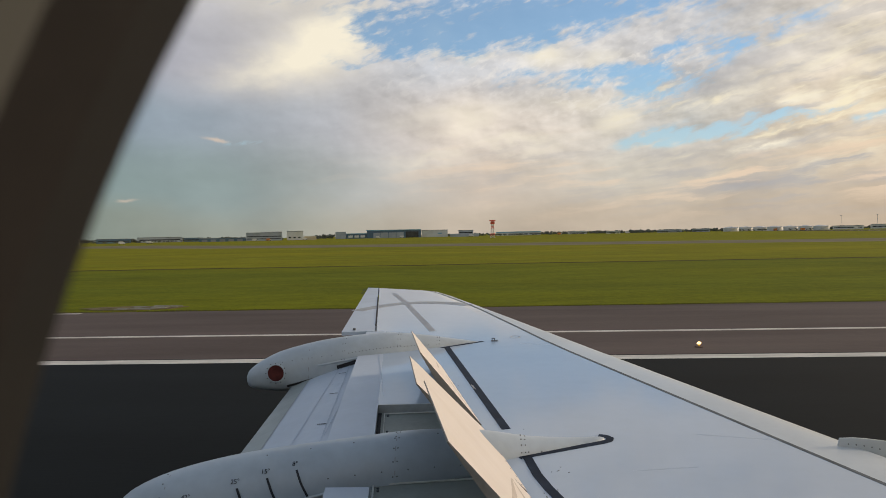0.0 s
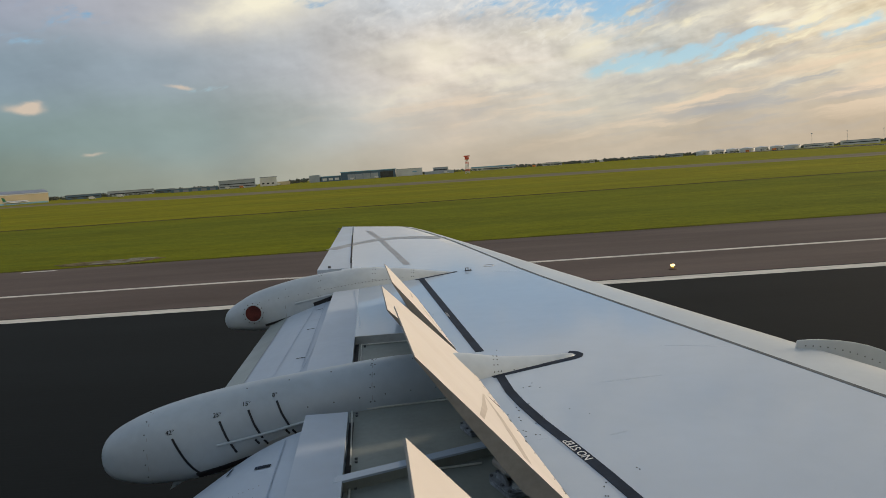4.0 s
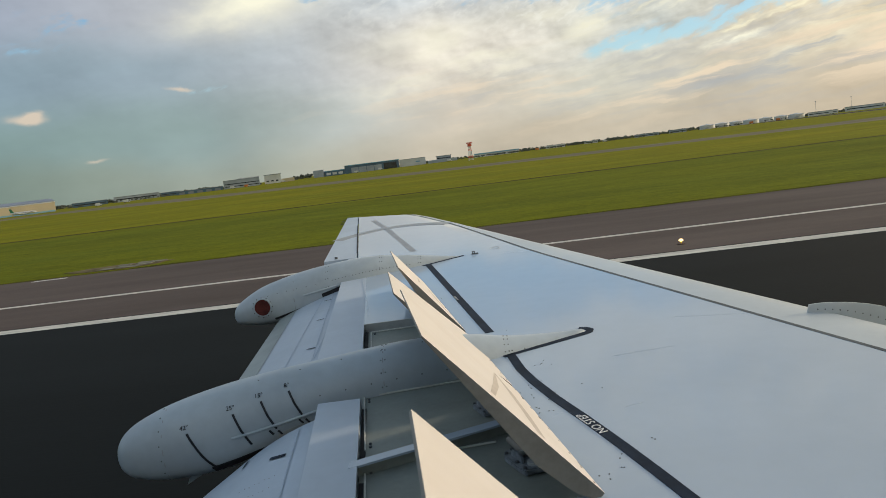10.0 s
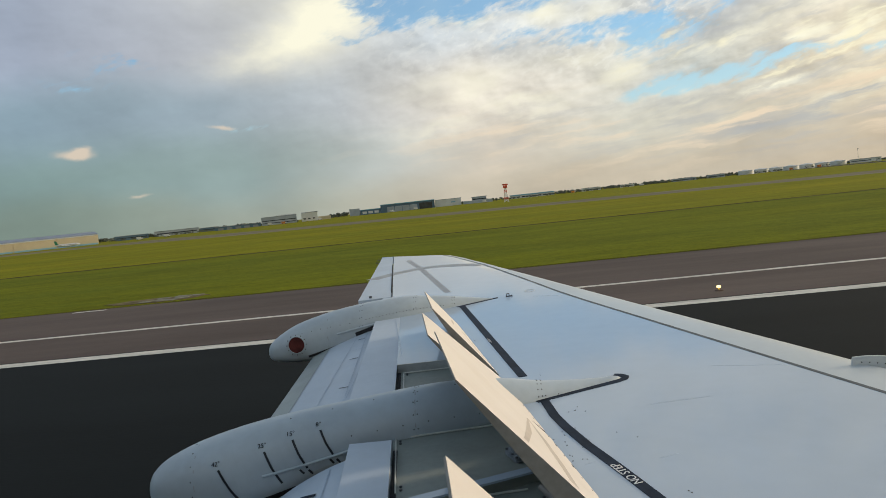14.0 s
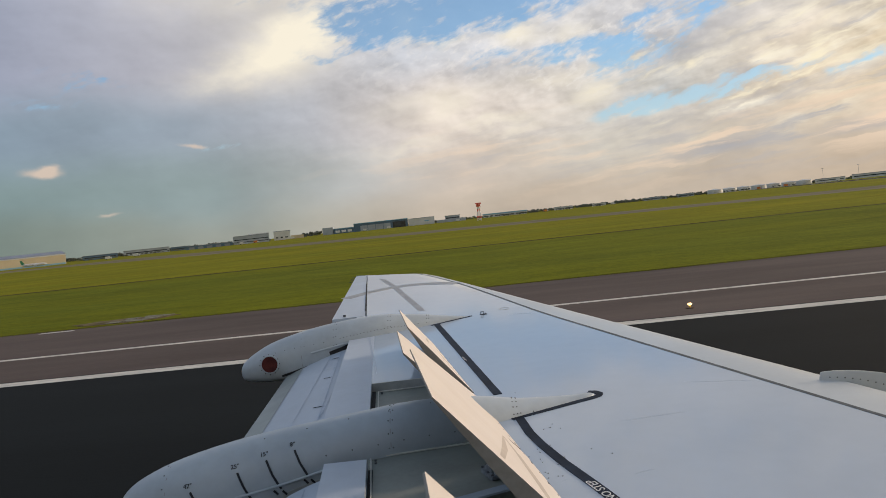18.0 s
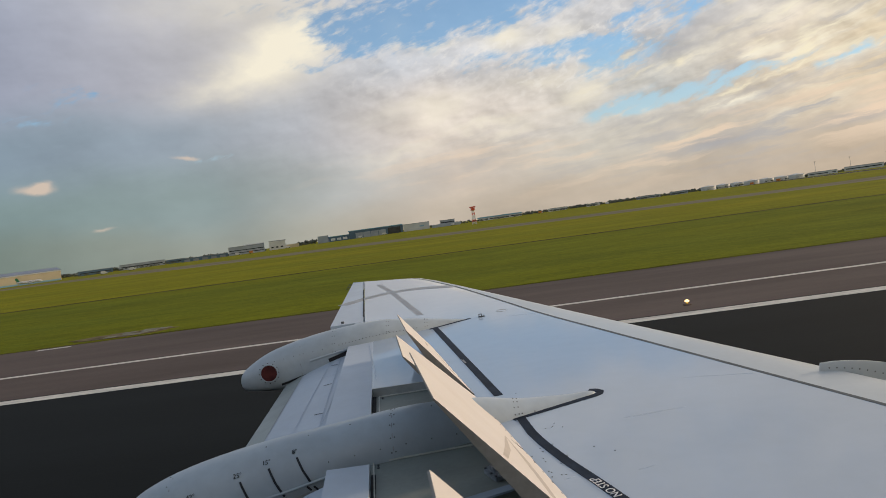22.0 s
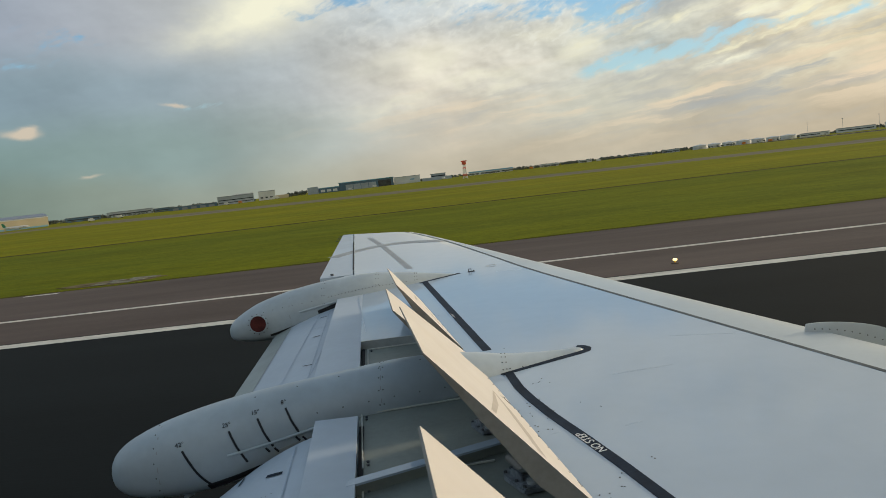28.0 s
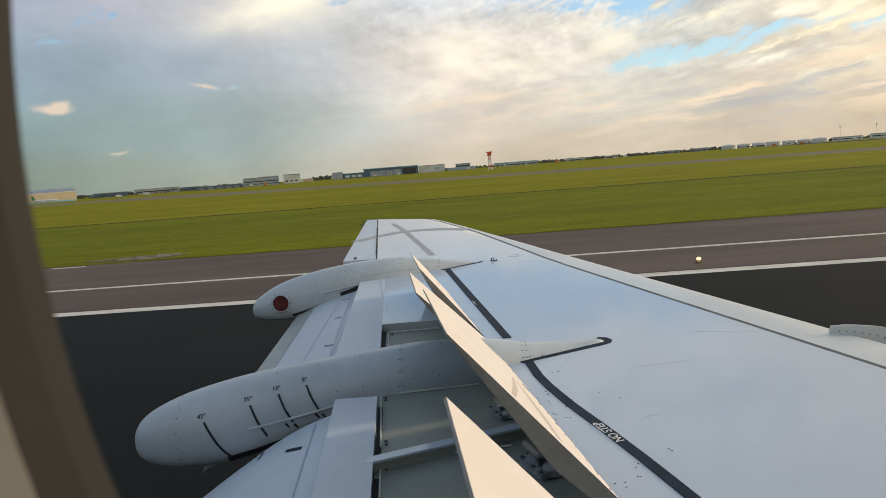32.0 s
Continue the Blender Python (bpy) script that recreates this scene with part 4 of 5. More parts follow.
def cabin():
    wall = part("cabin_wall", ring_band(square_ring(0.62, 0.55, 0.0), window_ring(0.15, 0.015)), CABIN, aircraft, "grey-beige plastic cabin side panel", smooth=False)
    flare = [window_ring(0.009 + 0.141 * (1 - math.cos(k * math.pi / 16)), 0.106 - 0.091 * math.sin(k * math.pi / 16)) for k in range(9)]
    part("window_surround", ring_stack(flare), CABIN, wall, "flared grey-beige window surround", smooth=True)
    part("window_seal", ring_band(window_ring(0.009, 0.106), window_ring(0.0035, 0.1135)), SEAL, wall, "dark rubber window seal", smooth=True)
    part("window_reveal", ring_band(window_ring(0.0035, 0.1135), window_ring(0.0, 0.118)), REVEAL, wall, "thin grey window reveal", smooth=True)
    # fuselage barrel round the cabin, open where the window stands
    bm = bmesh.new()
    radius, cy, cz = 1.65, -1.44, 2.95
    n = 40
    rings = []
    for x in (-9.0, WIN_X - 0.62, WIN_X + 0.62, 9.0):
        rings.append([bm.verts.new((x, cy + radius * math.cos(2 * math.pi * k / n), cz + radius * math.sin(2 * math.pi * k / n))) for k in range(n)])
    for r, (a, b) in enumerate(zip(rings, rings[1:])):
        for k in range(n):
            j = (k + 1) % n
            zm = (a[k].co.z + a[j].co.z) / 2
            if r == 1 and a[k].co.y > cy and WIN_Z - 0.58 < zm < WIN_Z + 0.58:
                continue
            bm.faces.new((a[k], a[j], b[j], b[k]))
    bm.faces.new(rings[0][::-1]), bm.faces.new(rings[-1])
    part("fuselage", bm, WING_PAINT, aircraft, "white fuselage barrel", smooth=True)
    collar = bmesh.new()
    sq, far_sq = square_ring(0.62, 0.55, 0.0), square_ring(0.66, 0.60, 0.24)
    far_sq = [(x, cy + math.sqrt(max(0.01, (radius - 0.01) ** 2 - (z - cz) ** 2)), z) for x, y, z in far_sq]
    va, vb = [collar.verts.new(p) for p in sq], [collar.verts.new(p) for p in far_sq]
    for i in range(len(va)):
        j = (i + 1) % len(va)
        collar.faces.new((va[i], va[j], vb[j], vb[i]))
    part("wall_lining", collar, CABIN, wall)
    cabin_floor = boxed((-9.0, cy - 1.5, 2.0), (9.0, cy + 1.3, 2.06))
    part("cabin_floor", cabin_floor, SEAL, aircraft, "dark cabin floor")
    # main landing gear under the wing
    gear = bmesh.new()
    rod(gear, (-0.3, 1.1, 2.0), (-0.3, 1.1, 0.5), 0.09, 12)
    leg = part("landing_gear", gear, WELL_TRIM, aircraft, "main landing gear leg")
    for y in (0.80, 1.40):
        w = bmesh.new()
        rod(w, (-0.3, y - 0.13, 0.5), (-0.3, y + 0.13, 0.5), 0.5, 28)
        part("wheel", w, DARK_GAP, leg, "black tyre")


cabin()


# ---- the far side of the airfield ----
def toward(az, d):
    return math.sin(radians(az)) * d, math.cos(radians(az)) * d


def height(el, d):
    return math.tan(radians(el)) * d + 3.3


def site(name, az0, az1, d, label, category):
    """An Empty at the left foot of a facade that faces the runway, and the facade's width."""
    (xa, ya), (xb, yb) = toward(az0, d), toward(az1, d)
    ob = tagged(empty(name, (xa, ya, 0)), label, category)
    ob.rotation_euler = (0, 0, math.atan2(yb - ya, xb - xa))
    return ob, math.hypot(xb - xa, yb - ya)


def block(ob, name, x0, x1, z0, z1, mat, y0=0.0, y1=20.0, label=""):
    return part(name, boxed((x0, y0, z0), (x1, y1, z1)), mat, ob, label)


def gable(ob, w, h, depth, rise, mat):
    bm = bmesh.new()
    ends = []
    for x in (-0.5, w + 0.5):
        ends.append([bm.verts.new(p) for p in ((x, -0.5, h), (x, depth * 0.5, h + rise), (x, depth + 0.5, h))])
    bm.faces.new(ends[0]), bm.faces.new(ends[1][::-1])
    for i, j in ((0, 1), (1, 2), (2, 0)):
        bm.faces.new((ends[0][i], ends[1][i], ends[1][j], ends[0][j]))
    return part("roof", bm, mat, ob)


GLASS_DARK = material("dark_glazing", (0.03, 0.04, 0.05), 0.2, 0.0, 0.3, 0.3, 3, 0.0)
SKY_BLUE = material("light_blue_paint", (0.20, 0.40, 0.54), 0.5, 0.0, 0.08)
TANK_WHITE = material("tank_paint", (0.62, 0.62, 0.61), 0.5, 0.0, 0.08, 0.2, 2, 0.0)
ORANGE = material("orange_paint", (0.60, 0.20, 0.03), 0.5, 0.0, 0.1)
VEHICLE_WHITE = material("vehicle_white", (0.65, 0.66, 0.66), 0.4, 0.0, 0.05)
TYRE = material("tyre_rubber", (0.02, 0.02, 0.02), 0.8, 0.0, 0.2)

# long tan hangar with five door leaves
hangar, w = site("aircraft_hangar", -41.5, -28.62, 760, "long tan aircraft hangar with a low grey gable roof", "hangar")
h = height(0.44, 760)
block(hangar, "wall", 0, w, -0.1, h, HANGAR_TAN, 0, 60)
gable(hangar, w, h, 60, 3.0, ROOF)
leaf = w / 5
for k in range(5):
    door = block(hangar, "hangar_door", leaf * k + 0.5, leaf * (k + 1) - 0.5, 0, h - 1.6, HANGAR_TAN, -0.5, -0.05)
    block(door, "base_band", leaf * k + 0.6, leaf * (k + 1) - 0.6, 0.1, 1.5, SKY_BLUE, -0.65, -0.52, "light blue band along the foot")
block(hangar, "emblem", leaf * 0.5 - 4, leaf * 0.5 + 4, h * 0.30, h * 0.48, SKY_BLUE, -0.8, -0.52, "light blue painted emblem")
block(hangar, "emblem", leaf * 0.5 - 1.6, leaf * 0.5 + 1.6, h * 0.54, h * 0.68, SKY_BLUE, -0.8, -0.52)
block(hangar, "fascia", -0.3, w + 0.3, h - 0.9, h, HANGAR_PALE, -0.3, 0.0, "pale roof fascia")

office, w = site("office_building", -48.0, -42.2, 780, "white office building with dark window bands", "building")
h = height(0.45, 780)
block(office, "wall", 0, w, -0.1, h, HANGAR_PALE, 0, 20)
for k in range(3):
    block(office, "window_band", 1, w - 1, h * (0.18 + 0.27 * k), h * (0.30 + 0.27 * k), GLASS_DARK, -0.15, 0.0)

shop, w = site("workshop", -20.9, -17.65, 900, "low dark grey workshop", "building")
h = height(0.02, 900)
block(shop, "wall", 0, w, -0.1, h, HANGAR_BLUE, 0, 25)
block(shop, "roof", -0.3, w + 0.3, h, h + 0.5, ROOF, -0.3, 25.3)
for k in range(5):
    block(shop, "door", w * (0.06 + 0.19 * k), w * (0.18 + 0.19 * k), 0, h * 0.7, ROOF, -0.15, 0.0)

block_a, w = site("office_building", -17.6, -15.05, 900, "grey office block with a ribbon of windows", "building")
h = height(0.36, 900)
block(block_a, "wall", 0, w, -0.1, h, HANGAR_GREY, 0, 30)
block(block_a, "roof", -0.2, w + 0.2, h, h + 0.5, ROOF, -0.2, 30)
block(block_a, "window_band", 1, w - 1, h * 0.50, h * 0.60, GLASS_DARK, -0.2, 0.0)
block(block_a, "window_band", 1, w - 1, h * 0.20, h * 0.28, GLASS_DARK, -0.2, 0.0)
block(block_a, "parapet", w * 0.45, w, h + 0.5, h + 1.4, HANGAR_PALE, 4, 20)

pale, w = site("service_building", -14.7, -12.55, 920, "pale beige low service building", "building")
h = height(0.25, 920)
block(pale, "wall", 0, w * 0.55, -0.1, height(0.42, 920), HANGAR_PALE, 0, 20)
block(pale, "wall", w * 0.57, w, -0.1, h * 0.55, HANGAR_TAN, 2, 20)
block(pale, "roof", -0.2, w * 0.57, height(0.42, 920), height(0.42, 920) + 0.6, ROOF, -0.3, 20)
for k in range(3):
    block(pale, "window", w * (0.06 + 0.16 * k), w * (0.14 + 0.16 * k), h * 0.3, h * 0.5, GLASS_DARK, -0.15, 0.0)

blue, w = site("aircraft_hangar", -11.15, -4.76, 980, "large dark blue hangar with grey doors", "hangar")
h = height(0.37, 980)
block(blue, "annex", 0, w * 0.12, -0.1, h * 0.92, HANGAR_GREY, 0, 30, "grey stair tower")
block(blue, "wall", w * 0.13, w * 0.36, -0.1, h * 0.62, HANGAR_BLUE, 0, 60)
block(blue, "wall", w * 0.365, w, -0.1, h, HANGAR_BLUE, 0, 70)
block(blue, "roof_edge", w * 0.36, w + 0.3, h, h + 0.9, SKY_BLUE, -0.4, 70, "light blue roof edge")
block(blue, "roof_edge", w * 0.13, w * 0.36, h * 0.62, h * 0.62 + 0.7, SKY_BLUE, -0.4, 60)
for k in range(4):
    block(blue, "hangar_door", w * (0.44 + 0.09 * k), w * (0.525 + 0.09 * k), 0, h * 0.72, HANGAR_GREY, -0.5, -0.02)
block(blue, "doorway", w * 0.82, w * 0.97, 0, h * 0.82, GLASS_DARK, -0.3, -0.02, "dark open doorway")
for k in range(3):
    block(blue, "window", w * (0.15 + 0.07 * k), w * (0.20 + 0.07 * k), h * 0.12, h * 0.42, HANGAR_PALE, -0.2, 0.0)

white, w = site("aircraft_hangar", -4.72, -2.76, 985, "plain white flat-roofed hangar", "hangar")
h = height(0.32, 985)
block(white, "wall", 0, w, -0.1, h, HANGAR_PALE, 0, 60)
block(white, "roof", -0.2, w + 0.2, h, h + 0.5, ROOF, -0.2, 60)
block(white, "emblem", w * 0.62, w * 0.78, h * 0.45, h * 0.62, SKY_BLUE, -0.2, 0.0)

dark, w = site("service_building", -2.6, -0.4, 960, "dark low building with a lighter upper storey", "building")
h = height(0.02, 960)
block(dark, "wall", 0, w, -0.1, h, HANGAR_GREY, 0, 25)
block(dark, "upper_storey", w * 0.30, w * 0.80, h, height(0.26, 960), HANGAR_GREY, 3, 22)
block(dark, "window_band", w * 0.32, w * 0.78, h + 0.6, h + 2.0, GLASS_DARK, 2.8, 3.0)
block(dark, "roof", w * 0.28, w * 0.82, height(0.26, 960), height(0.26, 960) + 0.4, ROOF, 2.6, 22.4)

low_blue, w = site("terminal_building", 0.9, 4.2, 1050, "long low building with a light blue roof", "building")
h = height(0.02, 1050)
block(low_blue, "wall", 0, w, -0.1, h, HANGAR_PALE, 0, 20)
block(low_blue, "roof", -0.3, w + 0.3, h, h + 1.5, SKY_BLUE, -0.5, 20.5)
for k in range(8):
    block(low_blue, "window", w * (0.03 + 0.12 * k), w * (0.11 + 0.12 * k), h * 0.3, h * 0.65, GLASS_DARK, -0.2, 0.0)

# low buildings scattered along the horizon
rng = random.Random(21)
for az0, width, el in ((-27.6, 2.2, 0.10), (-25.0, 3.0, 0.16), (-21.9, 1.3, 0.08), (6.2, 1.4, 0.02), (9.0, 1.0, -0.02), (12.6, 1.7, 0.0), (15.0, 1.2, 0.02), (24.0, 1.8, 0.04), (26.2, 2.3, 0.10), (29.0, 2.6, 0.16), (32.0, 3.0, 0.2)):
    d = rng.uniform(1000, 1100)
    mat = rng.choice((HANGAR_GREY, HANGAR_PALE, HANGAR_TAN, HANGAR_GREY))
    mat = HANGAR_PALE if az0 > 20 else HANGAR_BLUE if az0 in (-27.6, -21.9) else mat
    b, w = site("airport_building", az0, az0 + width, d, "low airport building on the horizon", "building")
    h = height(el, d)
    block(b, "wall", 0, w, -0.1, h, mat, 0, 18)
    block(b, "roof", -0.3, w + 0.3, h, h + 0.5, ROOF, -0.3, 18.3)
    block(b, "window_band", w * 0.05, w * 0.95, h * 0.40, h * 0.62, GLASS_DARK, -0.15, 0.0)
    b["group"] = "low buildings on the horizon"


# white fuel tanks
def tank(r, h):
    ob = tagged(empty("storage_tank"), "round white fuel storage tank", "tank", "white storage tanks")
    bm = bmesh.new()
    rod(bm, (0, 0, -0.1), (0, 0, h), r, 24)
    part("shell", bm, TANK_WHITE, ob)
    bm = bmesh.new()
    top = bm.verts.new((0, 0, h + r * 0.16))
    ring = [bm.verts.new((r * 1.01 * math.cos(2 * math.pi * k / 24), r * 1.01 * math.sin(2 * math.pi * k / 24), h)) for k in range(24)]
    for k in range(24):
        bm.faces.new((ring[k], ring[(k + 1) % 24], top))
    part("cone_roof", bm, TANK_WHITE, ob)
    bm = bmesh.new()
    inner, outer = [], []
    for k in range(11):
        a = -2.2 + 0.12 * k
        for ring_list, rr in ((inner, r * 1.005), (outer, r * 1.005 + 0.8)):
            ring_list.append((bm.verts.new((rr * math.cos(a), rr * math.sin(a), h * k / 10)), bm.verts.new((rr * math.cos(a), rr * math.sin(a), h * k / 10 + 0.3))))
    for k in range(10):
        for q in (0, 1):
            bm.faces.new((inner[k][q], inner[k + 1][q], outer[k + 1][q], outer[k][q]))
        bm.faces.new((outer[k][0], outer[k + 1][0], outer[k + 1][1], outer[k][1]))
    part("stair", bm, HANGAR_GREY, ob)
    return ob


first = tank(9.0, 4.6)
place = [toward(17.6 + 0.95 * k, 1000 + 25 * (k % 3)) for k in range(7)]
first.matrix_basis = pose(*place[0], 0)
for px, py in place[1:]:
    copy_thing(first, pose(px, py, 0))


# red and white radar mast
def mast(az, d, top_el):
    px, py = toward(az, d)
    top = height(top_el, d)
    ob = tagged(empty("radar_mast", (px, py, 0)), "red and white lattice radar mast with a platform", "mast")
    n = 6
    for k in range(n):
        bm = bmesh.new()
        z0, z1 = top * 0.78 * k / n, top * 0.78 * (k + 1) / n
        w0, w1 = 1.6 - 0.9 * k / n, 1.6 - 0.9 * (k + 1) / n
        for sx in (-1, 1):
            for sy in (-1, 1):
                rod(bm, (sx * w0, sy * w0, z0), (sx * w1, sy * w1, z1), 0.22, 5)
            rod(bm, (sx * w0, -w0, z0), (-sx * w1, -w1, z1), 0.15, 4)
            rod(bm, (-w0, sx * w0, z0), (-w1, -sx * w1, z1), 0.15, 4)
            rod(bm, (-w1, sx * w1, z1 - 0.1), (w1, sx * w1, z1 - 0.1), 0.10, 4)
            rod(bm, (sx * w1, -w1, z1 - 0.1), (sx * w1, w1, z1 - 0.1), 0.10, 4)
        part("mast_section", bm, MAST_RED if k in (1, 4) else TANK_WHITE, ob)
    part("platform", boxed((-1.7, -1.7, top * 0.78), (1.7, 1.7, top * 0.78 + 0.4)), MAST_RED, ob)
    part("cabin", boxed((-1.5, -1.5, top * 0.78 + 0.4), (1.5, 1.5, top * 0.92), 0.1), MAST_RED, ob)
    bm = bmesh.new()
    box(bm, (-2.2, -0.35, top * 0.93), (2.2, 0.35, top))
    part("antenna", bm, MAST_RED, ob)
    bm = bmesh.new()
    rod(bm, (0, 0, top * 0.88), (0, 0, top * 0.95), 0.3, 8)
    part("spindle", bm, HANGAR_GREY, ob)


mast(0.62, 560, 1.0)


# parked airliner by the tan hangar
def parked_aircraft(az, d, turn, k):
    px, py = toward(az, d)
    ob = tagged(empty("parked_airliner", (px, py, 0)), "small grey-white parked jet with a green tail", "airplane")
    ob.rotation_euler = (0, 0, turn)

    def at(*p):
        return tuple(k * c for c in p)

    part("fuselage_barrel", tube(smooth_stations([at(-17, 0, 4.6, 0, 0), at(-15, 0, 4.2, 0.8, 0.9), at(-9, 0, 3.6, 1.8, 1.8), at(8, 0, 3.6, 1.8, 1.8), at(13, 0, 3.4, 1.5, 1.5), at(16, 0, 3.0, 0, 0)], 3), 16), HANGAR_PALE, ob, smooth=True)
    part("fin", prism([at(-16.5, 0.15, 5), at(-12, 0.15, 5), at(-15.5, 0.15, 10.5), at(-18, 0.15, 10.5)], 0.3, (0, 1, 0)), TAIL_GREEN, ob, "green tail fin")
    for s in (-1, 1):
        part("main_wing", prism([at(3, s * 1.6, 3.0), at(-3, s * 1.6, 3.0), at(-6.5, s * 16, 4.0), at(-5, s * 16, 4.0)], 0.25), HANGAR_PALE, ob)
        bm = bmesh.new()
        rod(bm, at(3.5, s * 5.5, 2.0), at(-0.5, s * 5.5, 2.0), k, 14)
        part("engine", bm, HANGAR_GREY, ob)
        bm = bmesh.new()
        rod(bm, at(-1.5, s * 2.8, 3.0), at(-1.5, s * 2.8, 0.0), 0.25, 8)
        part("gear_leg", bm, HANGAR_GREY, ob)
    bm = bmesh.new()
    rod(bm, at(11, 0, 2.5), at(11, 0, 0.0), 0.22, 8)
    part("gear_leg", bm, HANGAR_GREY, ob)
    bm = bmesh.new()
    box(bm, at(-11, -1.83, 3.7), at(11, 1.83, 3.95))
    part("window_row", bm, GLASS_DARK, ob)


parked_aircraft(-30.5, 735, 0.35, 0.62)


# vehicles on the far aprons
def vehicle(kind, px, py, turn):
    label, body, cab = {"van": ("white service van on the apron", VEHICLE_WHITE, True), "truck": ("orange service truck on the far apron", ORANGE, True)}[kind]
    ob = tagged(empty("service_van" if kind == "van" else "service_truck", (px, py, 0)), label, kind, "service vehicles on the far aprons")
    ob.rotation_euler = (0, 0, turn)
    part("body", boxed((-2.4, -1.0, 0.5), (1.2, 1.0, 2.6), 0.08), body, ob)
    part("cab", boxed((1.22, -1.0, 0.5), (2.6, 1.0, 1.9), 0.15), VEHICLE_WHITE, ob)
    part("windscreen", boxed((1.8, -0.9, 1.35), (2.62, 0.9, 1.8)), GLASS_DARK, ob)
    for wx in (-1.6, 1.8):
        for wy in (-1.0, 1.0):
            bm = bmesh.new()
            rod(bm, (wx, wy - 0.12, 0.42), (wx, wy + 0.12, 0.42), 0.42, 12)
            part("wheel", bm, TYRE, ob)


for kind, az, d in (("van", -26.0, 690), ("van", -24.2, 720), ("van", -17.0, 800), ("truck", -16.0, 790), ("van", -13.4, 860), ("van", -8.0, 900), ("van", -6.2, 920), ("van", -1.0, 880), ("truck", 5.6, 900), ("van", 10.5, 930), ("truck", 20.5, 880), ("truck", 22.2, 860), ("van", 25.4, 900)):
    vehicle(kind, *toward(az, d), rng.uniform(-0.4, 0.4))

# lamp posts at the terminal
for k in range(4):
    px, py = toward(24.5 + 2.1 * k, 1080)
    ob = tagged(empty("apron_light_mast", (px, py, 0)), "tall thin apron floodlight mast", "lamp mast", "apron floodlight masts")
    bm = bmesh.new()
    rod(bm, (0, 0, -0.1), (0, 0, 17), 0.18, 6)
    part("pole", bm, HANGAR_GREY, ob)
    part("floodlight", boxed((-0.9, -0.3, 17), (0.9, 0.3, 17.6)), HANGAR_GREY, ob)


# belts of trees along the horizon
def tree_belt(name, spans, d0, d1, label, seed):
    rnd = random.Random(seed)
    verts, faces = [], []
    ico = bmesh.new()
    bmesh.ops.create_icosphere(ico, subdivisions=1, radius=1.0)
    base = [v.co.copy() for v in ico.verts]
    tri = [[v.index for v in f.verts] for f in ico.faces]
    ico.free()
    for az0, az1, el0, el1, count in spans:
        for _ in range(count):
            az, d = rnd.uniform(az0, az1), rnd.uniform(d0, d1)
            px, py = toward(az, d)
            top = max(2.5, height(rnd.uniform(el0, el1), d))
            for c in range(4):
                r = top * rnd.uniform(0.18, 0.32)
                cx, cy, cz = px + rnd.uniform(-0.5, 0.5) * top, py + rnd.uniform(-0.4, 0.4) * top, top * rnd.uniform(0.25, 0.85)
                cz = min(cz, top - r)
                n = len(verts)
                for v in base:
                    k = rnd.uniform(0.65, 1.2)
                    verts.append((cx + v.x * r * 1.15 * k, cy + v.y * r * k, max(-0.1, cz + v.z * r * k)))
                faces += [[n + i for i in t] for t in tri]
            n = len(verts)
            tr = top * 0.03
            verts += [(px - tr, py, -0.1), (px + tr, py, -0.1), (px, py, top * 0.6)]
            faces.append([n, n + 1, n + 2])
    me = bpy.data.meshes.new(name)
    me.from_pydata(verts, [], faces)
    me.materials.append(LEAF)
    tagged(new(name, me), label, "trees", kind="stuff")


tree_belt("far_trees", [(-28.6, -17.5, -0.04, 0.16, 260), (-12.6, -11.2, 0.0, 0.20, 22), (-60, -42, 0.0, 0.2, 60), (-4, 1.2, -0.08, 0.06, 40), (4.0, 17.5, -0.10, 0.10, 330), (17.5, 24, -0.1, 0.06, 110), (24, 45, -0.05, 0.14, 200)], 1120, 1250, "dark belt of trees along the horizon", 3)
tree_belt("bushes", [(-20, -12, -0.17, -0.1, 60), (-28, -20, -0.17, -0.06, 70), (-12, 4, -0.17, -0.11, 70), (2.0, 24, -0.17, -0.09, 190)], 990, 1050, "low dark bushes at the airfield's edge", 8)


# ---- things on the grass and the shoulder ----
def edge_lamp(px, py):
    ob = tagged(empty("runway_edge_lamp", (px, py, 0)), "small lit runway edge lamp on a yellow stem", "lamp", "runway edge lamps")
    bm = bmesh.new()
    rod(bm, (0, 0, -0.01), (0, 0, 0.025), 0.12, 14)
    part("base", bm, SHOULDER, ob)
    bm = bmesh.new()
    rod(bm, (0, 0, 0.03), (0, 0, 0.09), 0.03, 10)
    part("stem", bm, SIGN_YELLOW, ob)
    bm = bmesh.new()
    bmesh.ops.create_uvsphere(bm, u_segments=14, v_segments=8, radius=0.068, matrix=Matrix.Translation((0, 0, 0.115)) @ Matrix.Diagonal((1, 1, 0.62, 1)))
    part("globe", bm, LAMP_GLOW, ob, smooth=True)
    return ob


lamp = edge_lamp(6.1, 22.3)
for k in (-4, -3, -2, -1, 1, 2, 3, 4, 5, 6):
    copy_thing(lamp, pose(6.1 + 30 * k, 22.3, 0))


